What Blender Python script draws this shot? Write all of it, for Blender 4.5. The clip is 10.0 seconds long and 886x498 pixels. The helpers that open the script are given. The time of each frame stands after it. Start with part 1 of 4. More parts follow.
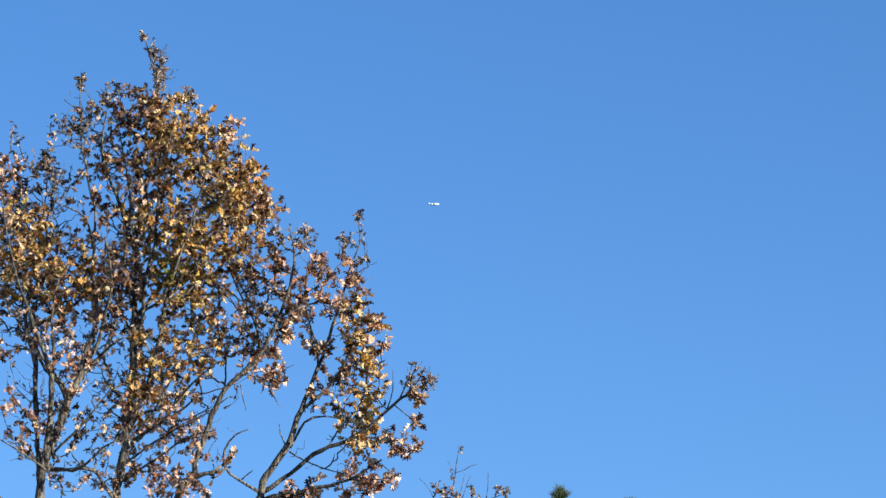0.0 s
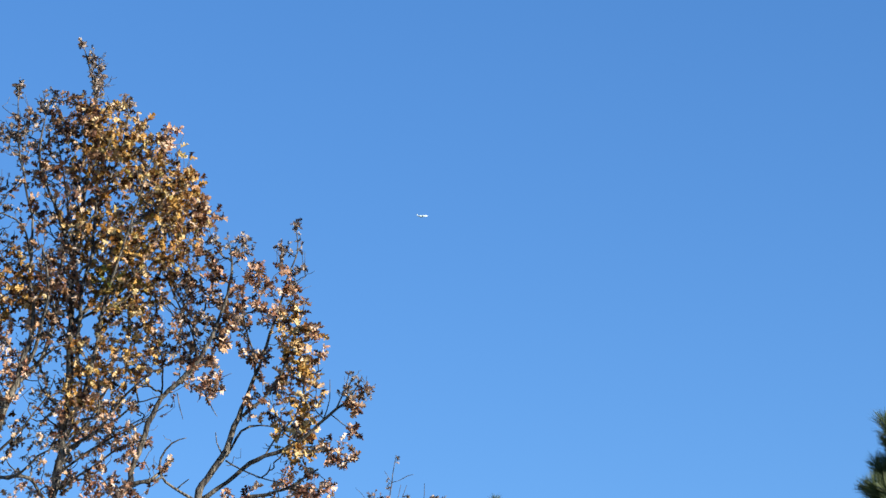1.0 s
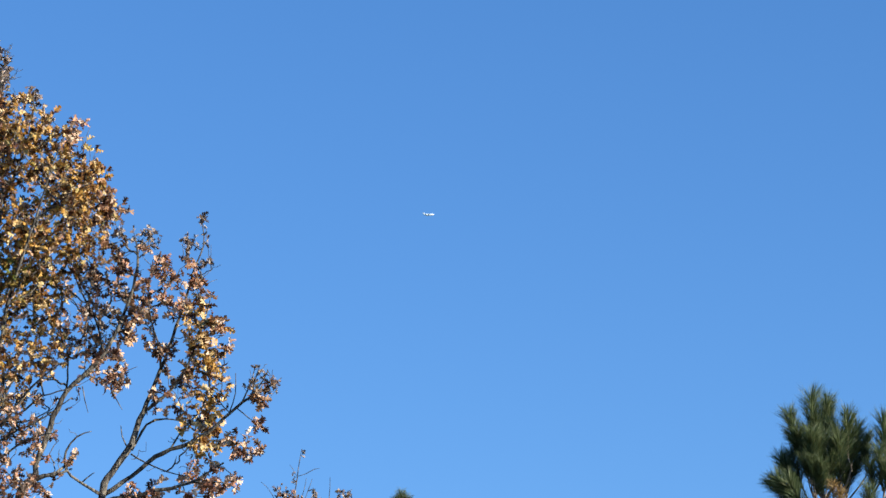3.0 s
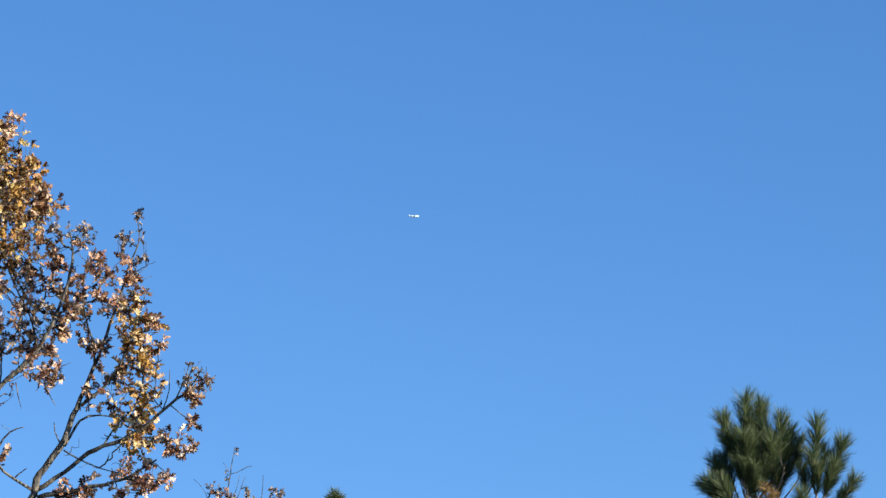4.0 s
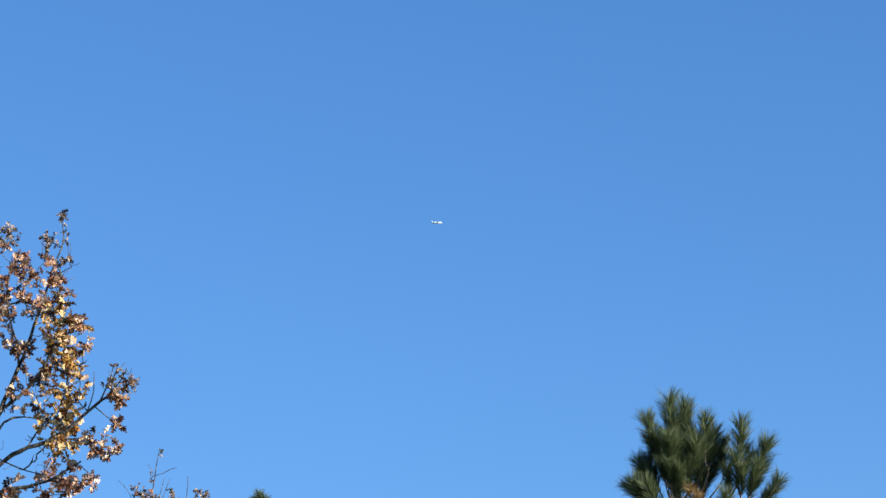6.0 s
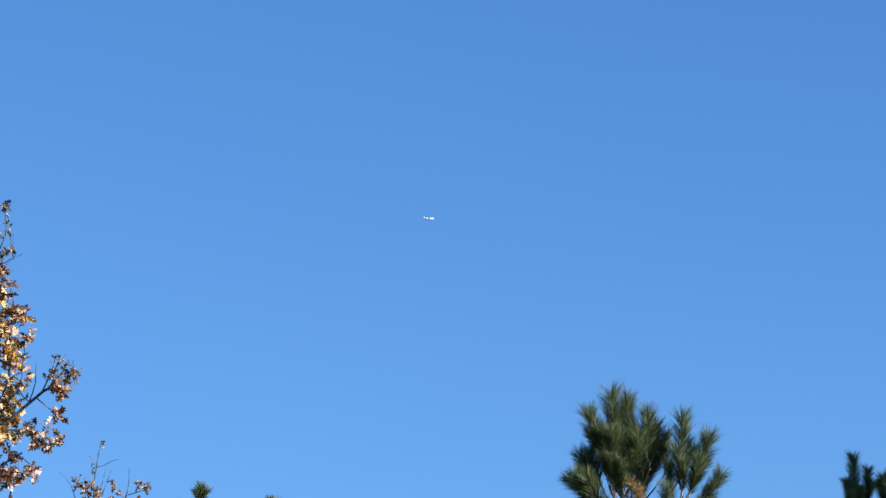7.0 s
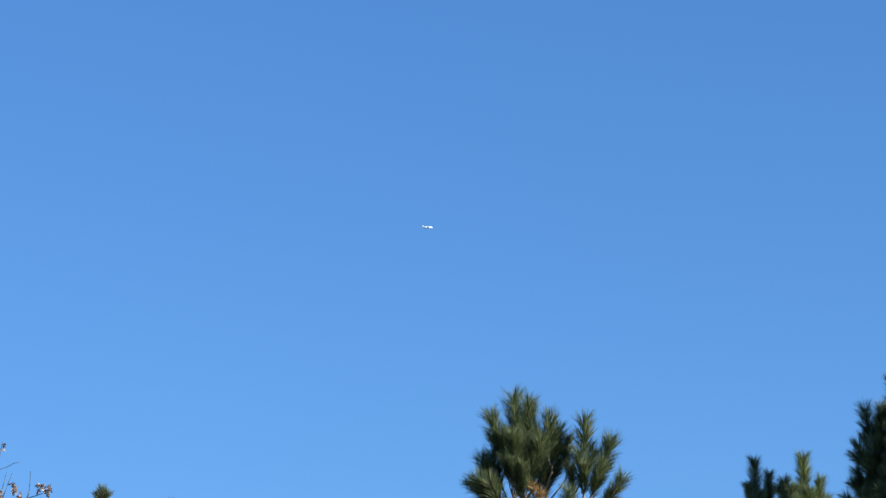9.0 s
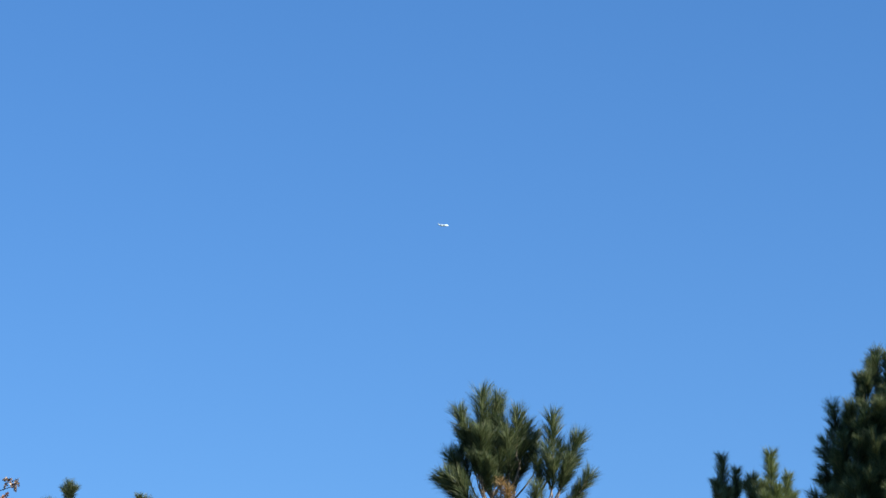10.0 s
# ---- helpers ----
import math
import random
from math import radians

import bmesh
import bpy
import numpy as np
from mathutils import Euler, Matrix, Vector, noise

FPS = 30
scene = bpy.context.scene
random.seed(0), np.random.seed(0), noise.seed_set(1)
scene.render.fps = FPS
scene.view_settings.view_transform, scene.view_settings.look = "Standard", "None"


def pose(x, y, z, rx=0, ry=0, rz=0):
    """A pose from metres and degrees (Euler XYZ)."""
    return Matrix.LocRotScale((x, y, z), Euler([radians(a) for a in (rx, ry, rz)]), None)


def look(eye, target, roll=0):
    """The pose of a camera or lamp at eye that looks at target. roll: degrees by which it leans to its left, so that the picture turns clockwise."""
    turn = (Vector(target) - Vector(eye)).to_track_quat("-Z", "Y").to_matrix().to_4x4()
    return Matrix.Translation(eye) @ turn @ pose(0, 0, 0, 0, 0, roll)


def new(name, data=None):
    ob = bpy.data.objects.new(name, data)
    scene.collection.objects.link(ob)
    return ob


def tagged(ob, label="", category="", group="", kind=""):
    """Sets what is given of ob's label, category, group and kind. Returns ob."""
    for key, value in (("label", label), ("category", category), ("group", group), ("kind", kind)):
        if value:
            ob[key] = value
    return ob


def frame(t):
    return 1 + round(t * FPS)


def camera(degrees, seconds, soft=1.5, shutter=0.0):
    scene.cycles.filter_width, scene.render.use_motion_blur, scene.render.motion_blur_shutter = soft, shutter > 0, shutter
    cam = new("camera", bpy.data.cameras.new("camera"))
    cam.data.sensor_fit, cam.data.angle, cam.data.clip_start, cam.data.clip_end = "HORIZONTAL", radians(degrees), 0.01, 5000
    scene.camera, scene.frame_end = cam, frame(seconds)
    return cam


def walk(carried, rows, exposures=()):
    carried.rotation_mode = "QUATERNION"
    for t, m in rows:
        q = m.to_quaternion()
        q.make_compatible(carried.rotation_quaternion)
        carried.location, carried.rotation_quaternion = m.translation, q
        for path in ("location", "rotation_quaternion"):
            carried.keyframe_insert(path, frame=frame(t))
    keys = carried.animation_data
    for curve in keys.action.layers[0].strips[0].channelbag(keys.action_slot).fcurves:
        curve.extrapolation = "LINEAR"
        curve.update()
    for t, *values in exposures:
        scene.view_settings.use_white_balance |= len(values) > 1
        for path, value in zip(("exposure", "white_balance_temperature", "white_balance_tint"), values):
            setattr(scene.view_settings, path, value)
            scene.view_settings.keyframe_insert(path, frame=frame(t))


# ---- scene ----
# A hand-held telephoto view up over autumn tree tops, turning right with a small jet in a clear sky.
cam = camera(14.0, 10.0, soft=1.5)
EYE = 1.6


def aim(yaw, pitch, lean):
    """Where the standing camera points: degrees to the left, up, and of lean to the right."""
    return pose(0, 0, EYE, 90, 0, yaw) @ pose(0, 0, 0, pitch, 0, -lean)


walk(cam, [
    (0.0, aim(4.254, 12.000, 0.200)),
    (0.5, aim(3.705, 12.082, 0.117)),
    (1.0, aim(3.212, 12.154, 0.044)),
    (1.5, aim(2.856, 12.212, -0.016)),
    (2.0, aim(2.565, 12.225, 0.045)),
    (2.5, aim(2.268, 12.116, -0.018)),
    (2.7, aim(2.063, 12.056, 0.080)),
    (3.8, aim(0.808, 12.055, -0.050)),
    (4.0, aim(0.594, 12.045, -0.194)),
    (4.5, aim(0.100, 12.021, -0.322)),
    (5.0, aim(-0.059, 12.059, -0.114)),
    (5.5, aim(-0.252, 12.082, -0.038)),
    (5.7, aim(-0.359, 12.097, 0.000)),
    (6.8, aim(-1.325, 11.933, -0.020)),
    (7.0, aim(-1.529, 11.963, -0.117)),
    (7.5, aim(-2.017, 11.980, -0.152)),
    (8.0, aim(-2.282, 11.897, -0.032)),
    (8.5, aim(-2.749, 12.023, -0.047)),
    (9.0, aim(-3.082, 12.020, -0.002)),
    (9.5, aim(-3.228, 11.939, -0.046)),
    (10.0, aim(-3.616, 11.947, -0.120)),
], exposures=[(0.0, 0.8), (10.0, 0.8)])

# ---- light ----
SUN = Vector((0.9, -0.36, 0.36)).normalized()
world = bpy.data.worlds.new("sky")
scene.world = world
world.use_nodes = True
wt = world.node_tree
sky = wt.nodes.new("ShaderNodeTexSky")
sky.sky_type, sky.sun_disc = "NISHITA", False
sky.sun_elevation = math.asin(SUN.z)
sky.sun_rotation = math.atan2(SUN.x, SUN.y)
sky.altitude, sky.air_density, sky.dust_density, sky.ozone_density = 1500, 0.85, 0.0, 4.0
tone = wt.nodes.new("ShaderNodeHueSaturation")
tone.inputs["Hue"].default_value, tone.inputs["Saturation"].default_value = 0.504, 1.155
co, tilt = wt.nodes.new("ShaderNodeTexCoord"), wt.nodes.new("ShaderNodeMapping")  # a clear dry sky: it pales slowly downwards
tilt.inputs["Location"].default_value, tilt.inputs["Scale"].default_value = (0, 0, 0.0624), (1, 1, 0.7)
wt.links.new(co.outputs["Generated"], tilt.inputs["Vector"])
wt.links.new(tilt.outputs[0], sky.inputs["Vector"])
wt.links.new(sky.outputs[0], tone.inputs["Color"])
wt.links.new(tone.outputs[0], wt.nodes["Background"].inputs[0])
wt.nodes["Background"].inputs[1].default_value = 0.102
sun_data = bpy.data.lights.new("sun", "SUN")
sun_data.energy, sun_data.angle, sun_data.color = 5.0, radians(0.53), (1.0, 0.95, 0.87)
sun = new("sun", sun_data)
sun.matrix_world = look(SUN * 50, (0, 0, 0))


# ---- materials ----
def nodes_of(name):
    m = bpy.data.materials.new(name)
    m.use_nodes = True
    nt = m.node_tree
    return m, nt, nt.nodes["Principled BSDF"]


def ramp(nt, fac, stops):
    r = nt.nodes.new("ShaderNodeValToRGB")
    while len(r.color_ramp.elements) < len(stops):
        r.color_ramp.elements.new(0.5)
    for e, (p, c) in zip(r.color_ramp.elements, stops):
        e.position, e.color = p, (*c, 1)
    nt.links.new(fac, r.inputs[0])
    return r.outputs[0]


def noise_of(nt, scale, detail=4.0, rough=0.6):
    co = nt.nodes.new("ShaderNodeTexCoord")
    n = nt.nodes.new("ShaderNodeTexNoise")
    n.inputs["Scale"].default_value, n.inputs["Detail"].default_value, n.inputs["Roughness"].default_value = scale, detail, rough
    nt.links.new(co.outputs["Object"], n.inputs["Vector"])
    return n.outputs["Fac"]


def chance(nt):
    """A random number of each loose piece, whether it is an object of its own or joined with others."""
    ob, geo = nt.nodes.new("ShaderNodeObjectInfo"), nt.nodes.new("ShaderNodeNewGeometry")
    add = nt.nodes.new("ShaderNodeMath")
    add.operation = "ADD"
    nt.links.new(ob.outputs["Random"], add.inputs[0])
    nt.links.new(geo.outputs["Random Per Island"], add.inputs[1])
    fr = nt.nodes.new("ShaderNodeMath")
    fr.operation = "FRACT"
    nt.links.new(add.outputs[0], fr.inputs[0])
    return fr.outputs[0]


def bumped(nt, bsdf, fac, strength, distance):
    b = nt.nodes.new("ShaderNodeBump")
    b.inputs["Strength"].default_value, b.inputs["Distance"].default_value = strength, distance
    nt.links.new(fac, b.inputs["Height"])
    nt.links.new(b.outputs[0], bsdf.inputs["Normal"])


def mixed(nt, fac, a, b, kind="MIX"):
    m = nt.nodes.new("ShaderNodeMix")
    m.data_type, m.blend_type = "RGBA", kind
    if isinstance(fac, float):
        m.inputs[0].default_value = fac
    else:
        nt.links.new(fac, m.inputs[0])
    for s, v in ((m.inputs[6], a), (m.inputs[7], b)):
        if isinstance(v, tuple):
            s.default_value = (*v, 1)
        else:
            nt.links.new(v, s)
    return m.outputs[2]


def thin_leaf(name, stops, rough=0.5, through_light=0.13, spot=30.0):
    """A thin leaf: coloured leaf by leaf, blotched, with some light coming through it."""
    m, nt, bsdf = nodes_of(name)
    base = ramp(nt, chance(nt), stops)
    blotch = ramp(nt, noise_of(nt, spot), [(0.35, (0.62, 0.55, 0.5)), (0.6, (1.0, 1.0, 1.0))])
    col = mixed(nt, 0.8, base, blotch, "MULTIPLY")
    nt.links.new(col, bsdf.inputs["Base Color"])
    bsdf.inputs["Roughness"].default_value = rough
    bsdf.inputs["Specular IOR Level"].default_value = 0.25
    tr = nt.nodes.new("ShaderNodeBsdfTranslucent")
    nt.links.new(col, tr.inputs["Color"])
    mix = nt.nodes.new("ShaderNodeMixShader")
    mix.inputs[0].default_value = through_light
    nt.links.new(bsdf.outputs[0], mix.inputs[1])
    nt.links.new(tr.outputs[0], mix.inputs[2])
    nt.links.new(mix.outputs[0], nt.nodes["Material Output"].inputs["Surface"])
    return m


def bark(name, dark, light, scale):
    """Bark in long ridges and furrows, with darker weathered stretches."""
    m, nt, bsdf = nodes_of(name)
    co, run = nt.nodes.new("ShaderNodeTexCoord"), nt.nodes.new("ShaderNodeMapping")
    run.inputs["Scale"].default_value = (1, 1, 0.3)
    nt.links.new(co.outputs["Object"], run.inputs["Vector"])
    ridge = nt.nodes.new("ShaderNodeTexNoise")
    ridge.inputs["Scale"].default_value, ridge.inputs["Detail"].default_value, ridge.inputs["Roughness"].default_value = scale * 2.4, 8.0, 0.7
    nt.links.new(run.outputs[0], ridge.inputs["Vector"])
    col = ramp(nt, ridge.outputs["Fac"], [(0.44, dark), (0.57, light)])
    patch = ramp(nt, noise_of(nt, scale * 0.3, 5.0), [(0.4, (0.36, 0.35, 0.35)), (0.58, (1.0, 1.0, 0.96))])
    nt.links.new(mixed(nt, 1.0, col, patch, "MULTIPLY"), bsdf.inputs["Base Color"])
    bsdf.inputs["Roughness"].default_value = 0.85
    bumped(nt, bsdf, ridge.outputs["Fac"], 0.8, 0.02)
    return m


def paint(name, col, rough):
    m, nt, bsdf = nodes_of(name)
    dirt = ramp(nt, noise_of(nt, 1.2), [(0.3, tuple(0.86 * c for c in col)), (0.6, col)])
    nt.links.new(dirt, bsdf.inputs["Base Color"])
    bsdf.inputs["Roughness"].default_value = rough
    return m


GOLD = thin_leaf("gold_leaf", [(0.0, (0.055, 0.025, 0.01)), (0.26, (0.28, 0.125, 0.026)), (0.5, (0.72, 0.41, 0.09)), (0.8, (0.90, 0.68, 0.34)), (1.0, (0.36, 0.26, 0.045))])
RUST = thin_leaf("rust_leaf", [(0.0, (0.06, 0.027, 0.02)), (0.3, (0.29, 0.125, 0.068)), (0.6, (0.74, 0.42, 0.24)), (1.0, (0.92, 0.74, 0.56))])
BROWN = thin_leaf("brown_leaf", [(0.0, (0.035, 0.017, 0.014)), (0.4, (0.18, 0.082, 0.042)), (0.7, (0.55, 0.31, 0.155)), (1.0, (0.88, 0.67, 0.45))])
OLIVE = thin_leaf("olive_leaf", [(0.0, (0.10, 0.06, 0.015)), (0.4, (0.20, 0.14, 0.025)), (0.7, (0.34, 0.24, 0.05)), (1.0, (0.16, 0.19, 0.03))])
DRY = thin_leaf("shrivelled_leaf", [(0.0, (0.03, 0.022, 0.02)), (0.4, (0.16, 0.105, 0.075)), (0.7, (0.42, 0.31, 0.22)), (1.0, (0.72, 0.61, 0.48))], 0.6)
LEAF_KINDS = {"gold": GOLD, "rust": RUST, "brown": BROWN, "olive": OLIVE, "dry": DRY}
NEEDLE = thin_leaf("pine_needle", [(0.0, (0.04, 0.07, 0.028)), (0.5, (0.12, 0.165, 0.06)), (1.0, (0.32, 0.35, 0.17))], 0.45, 0.28, 6.0)
YELLOW_NEEDLE = thin_leaf("yellowish_needle", [(0.0, (0.07, 0.10, 0.03)), (0.5, (0.15, 0.20, 0.06)), (1.0, (0.32, 0.37, 0.14))], 0.42, 0.26, 6.0)
# darker green for lower needles: their age, plus painted shade inside a shoot
LOWER_NEEDLE = thin_leaf("dark_lower_needle", [(0.0, (0.02, 0.04, 0.018)), (0.6, (0.05, 0.08, 0.032)), (1.0, (0.13, 0.16, 0.065))], 0.42, 0.2, 6.0)
OLD_NEEDLE = thin_leaf("dead_needle", [(0.0, (0.30, 0.18, 0.05)), (1.0, (0.55, 0.40, 0.17))], 0.6, 0.2, 6.0)
OAK_BARK = bark("oak_bark", (0.015, 0.013, 0.012), (0.27, 0.23, 0.17), 14.0)
PINE_BARK = bark("pine_bark", (0.19, 0.14, 0.10), (0.44, 0.36, 0.28), 10.0)
WHITE = paint("white_aircraft_paint", (0.68, 0.79, 0.81), 0.5)
GREY = paint("grey_aircraft_paint", (0.66, 0.77, 0.79), 0.5)
DARK = paint("dark_glazing", (0.02, 0.025, 0.03), 0.1)


def ground_material():
    m, nt, bsdf = nodes_of("rough_grass")
    col = ramp(nt, noise_of(nt, 0.6, 8.0), [(0.3, (0.045, 0.05, 0.018)), (0.55, (0.12, 0.11, 0.045)), (0.75, (0.2, 0.15, 0.08))])
    nt.links.new(col, bsdf.inputs["Base Color"])
    bsdf.inputs["Roughness"].default_value = 0.95
    bumped(nt, bsdf, noise_of(nt, 25.0, 6.0), 0.8, 0.05)
    return m


# ---- building helpers ----
def mesh_of(name, verts, faces, material, smooth=False):
    me = bpy.data.meshes.new(name)
    me.from_pydata([tuple(v) for v in verts], [], faces)
    for m in material if isinstance(material, (list, tuple)) else [material]:
        me.materials.append(m)
    if smooth:
        me.polygons.foreach_set("use_smooth", [True] * len(me.polygons))
    me.update()
    return me


def part_of(name, me, parent, label="", kind=""):
    ob = new(name, me)
    ob.parent = parent
    return tagged(ob, label=label, kind=kind)


def thing(name, place, label, category, group="", kind=""):
    ob = new(name)
    ob.empty_display_size = 0.5
    ob.location = place
    return tagged(ob, label, category, group, kind)


def spline(points, step):
    """Points and radii (x, y, z, r) along a smooth curve through the control points."""
    p = np.array(points, float)
    p = np.vstack([2 * p[0] - p[1], p, 2 * p[-1] - p[-2]])
    out = []
    for a, b, c, d in zip(p[:-3], p[1:-2], p[2:-1], p[3:]):
        n = max(2, int(np.linalg.norm(c[:3] - b[:3]) / step))
        for k in range(n):
            t = k / n
            out.append(0.5 * (2 * b + (c - a) * t + (2 * a - 5 * b + 4 * c - d) * t * t + (3 * b - a - 3 * c + d) * t ** 3))
    out.append(p[-2])
    out = np.array(out)
    out[:, 3] = np.maximum(out[:, 3], 0.002)
    return out


def tube(path, sides, verts, faces, knobs=0.0):
    """Adds a closed tapered tube along a path of (x, y, z, r) to verts and faces."""
    path = np.asarray(path)
    c, r = path[:, :3], path[:, 3]
    way = np.gradient(c, axis=0)
    way /= np.linalg.norm(way, axis=1)[:, None] + 1e-9
    ref = np.where(np.abs(way[:, 1:2]) > 0.9, (1.0, 0, 0), (0, 1.0, 0))
    u = np.cross(way, ref)
    u /= np.linalg.norm(u, axis=1)[:, None] + 1e-9
    v = np.cross(way, u)
    n0, n = len(verts), len(path)
    for k in range(n):
        for s in range(sides):
            a = 2 * math.pi * s / sides
            rr = r[k] * (1 + knobs * noise.noise(Vector((*(c[k] * 6), s * 3.1))[:3]) if knobs else 1)
            verts.append(c[k] + rr * (math.cos(a) * u[k] + math.sin(a) * v[k]))
    for k in range(n - 1):
        for s in range(sides):
            a, b = n0 + k * sides + s, n0 + k * sides + (s + 1) % sides
            faces.append((a, b, b + sides, a + sides))
    faces.append(tuple(range(n0 + sides - 1, n0 - 1, -1)))
    faces.append(tuple(range(n0 + (n - 1) * sides, n0 + n * sides)))


# ---- ground ----
def ground():
    bm = bmesh.new()
    rings, around = [0, 5, 12, 25, 45, 70, 110, 200, 500, 1500, 4500], 48
    rows = []
    for r in rings:
        row = []
        for k in range(around if r else 1):
            a = 2 * math.pi * k / around
            x, y = r * math.cos(a), r * math.sin(a)
            z = 0.0 if r < 100 else 0.6 * noise.noise(Vector((x, y, 0)) / 60) * min(1, (r - 100) / 200)
            row.append(bm.verts.new((x, y, z)))
        rows.append(row)
    for a, b in zip(rows, rows[1:]):
        for k in range(around):
            j = (k + 1) % around
            if len(a) == 1:
                bm.faces.new((a[0], b[k], b[j]))
            else:
                bm.faces.new((a[k], b[k], b[j], a[j]))
    me = bpy.data.meshes.new("ground")
    bm.to_mesh(me)
    bm.free()
    me.materials.append(ground_material())
    tagged(new("ground", me), "rough autumn grass reaching to the horizon", "ground", kind="structure")


ground()


# ---- oaks ----
def leaf_shapes():
    """Lobed oak leaves, one metre long, folded and curled in several ways: verts and the two halves' faces."""
    shapes = []
    for fold, curl, wide in ((0.35, 0.3, 0.95), (0.8, -0.4, 0.9), (0.15, 0.6, 1.0), (1.2, 0.2, 0.8), (0.55, -0.7, 1.0), (0.9, 0.5, 0.7)):
        mid = [(0, 0), (0, 0.3), (0, 0.55), (0, 0.8), (0, 1)]
        side = [(0.09, 0.93), (0.2, 0.91), (0.23, 0.82), (0.1, 0.66), (0.39, 0.7), (0.4, 0.6), (0.11, 0.4), (0.31, 0.34), (0.29, 0.24), (0.04, 0.08)]
        flat = mid + [(x * wide, y) for x, y in side] + [(-x * wide, y) for x, y in side]
        verts = np.array([(x, y, abs(x) * fold + curl * (y - 0.4) ** 2 + 0.06 * math.sin(9 * y + 5 * x)) for x, y in flat])
        right = (0, 1, 2, 3, 4) + tuple(range(5, 15))
        left = (4, 3, 2, 1, 0) + tuple(range(24, 14, -1))
        shapes.append((verts, (right, left)))
    return shapes


LEAVES = leaf_shapes()


def hung(ways, rng):
    """Turns that lay a leaf's length along each of the ways, rolled by chance."""
    y = ways / (np.linalg.norm(ways, axis=1)[:, None] + 1e-9)
    x = np.cross(y, rng.normal(size=y.shape))
    x /= np.linalg.norm(x, axis=1)[:, None] + 1e-9
    return np.stack([x, y, np.cross(x, y)], 2)


class Oak:
    """An oak grown from its limbs: twigs reach from the nearest wood to tips inside the foliage, and bear leaves."""

    def __init__(self, name, place, label, seed, leaf=0.106):
        self.top = thing(name, place, label, "tree", "oaks")
        self.rng, self.leaf = np.random.default_rng(seed), leaf
        self.nodes, self.tips = [], []

    def limb(self, name, *points, sides=9):
        path = spline(points, 0.12)
        jitter = self.rng.normal(size=(len(path), 3)) * path[:, 3:4] * 0.22
        jitter[0] = 0
        path[:, :3] += jitter
        for k in range(1, len(path)):
            path[k, :3] += 1.2 * path[k, 3] * np.array(noise.noise_vector(Vector(path[k, :3]) * 2.6))
        verts, faces = [], []
        tube(path, sides, verts, faces, 0.25)
        part_of(name, mesh_of(name, verts, faces, OAK_BARK, True), self.top)
        self.nodes += list(path[:, :3])

    def foliage(self, x, y, z, rx, rz, count, kind="gold", ry=0.7):
        for _ in range(count):
            p = self.rng.normal(size=3)
            p *= self.rng.uniform(0, 1) ** 0.42 * 1.12 / np.linalg.norm(p)
            self.tips.append((np.array((x, y, z)) + p * (rx, ry, rz), kind))

    def grow(self, singles=300, per_tip=(3, 6)):
        """Twigs reach out from the wood to every tip; wood is the thicker the more tips it feeds."""
        rng = self.rng
        limbs = np.array(self.nodes)
        near = [np.min(np.linalg.norm(limbs - p, axis=1)) for p, _ in self.tips]
        cap = len(self.nodes) + 14 * len(self.tips) + 100
        pool, n = np.zeros((cap, 3)), len(limbs)
        pool[:n] = limbs
        before, load, first = np.full(cap, -1), np.zeros(cap), n
        twigs, spots = [], []
        for i in np.argsort(near):
            tip, kind = self.tips[i]
            away = tip - pool[:n]
            dist = np.linalg.norm(away, axis=1)
            cost = dist + 0.9 * np.maximum(0, 0.55 * dist - away[:, 2])
            k = int(np.argmin(cost))
            root, length = pool[k].copy(), dist[k]
            steps = min(12, max(3, int(length / 0.09)))
            sag = np.array((0, 0, -0.07 * length)) + rng.normal(size=3) * 0.07 * length
            pts = [root]
            for s in range(1, steps + 1):
                t = s / steps
                pts.append(root + (tip - root) * t + sag * 4 * t * (1 - t) + rng.normal(size=3) * (0.011 if s < steps else 0))
            pts = np.array(pts)
            pool[n:n + steps] = pts[1:]
            before[n] = k
            before[n + 1:n + steps] = np.arange(n, n + steps - 1)
            twigs.append((k, n, steps))
            n += steps
            j = n - 1
            while j >= first:
                load[j] += 1
                j = before[j]
            out = pts[-1] - pts[-3]
            out /= np.linalg.norm(out) + 1e-9
            for _ in range(0 if kind == "bare" else rng.integers(*per_tip)):
                a = pts[-1] + (pts[max(0, steps - 3)] - pts[-1]) * rng.uniform(0, 1) ** 1.6
                way = 0.5 * out + rng.normal(size=3) * 0.75 + (0, 0, -0.35)
                spots.append((a, way, "brown" if kind in ("gold", "rust") and rng.uniform() < 0.28 else kind))
        verts, faces = [], []
        for k, start, steps in twigs:
            thick = np.minimum(0.0036 * load[start:start + steps] ** 0.42, 0.022)
            thick[-1] *= 0.7
            path = np.column_stack([np.vstack([pool[k], pool[start:start + steps]]), np.append(thick[0], thick)])
            tube(path, 4, verts, faces)
        part_of("brushwood", mesh_of("brushwood", verts, faces, OAK_BARK), self.top, "fine dark bare twigs", "stuff")
        self.hang_leaves(spots, singles)

    def hang_leaves(self, spots, singles):
        rng = self.rng
        kinds = list(LEAF_KINDS)
        places = np.array([p for p, _, _ in spots])
        rot = hung(np.array([w for _, w, _ in spots]), rng)
        size = self.leaf * rng.uniform(0.55, 1.2, len(spots)) * np.array([0.62 if k == "dry" else 1.0 for _, _, k in spots])
        size *= np.where(places[:, 0] > 1.6, 1.22, np.where(places[:, 2] > 11.0, 1.1, 1.0))  # larger leaves on the sunny flank and high up
        shape = rng.integers(0, len(LEAVES), len(spots))
        # the single leaves are those standing furthest out on the +x side of the crown
        single = set(np.argsort(-places[:, 0] - 0.5 * places[:, 2])[:singles].tolist())
        single_meshes = {}
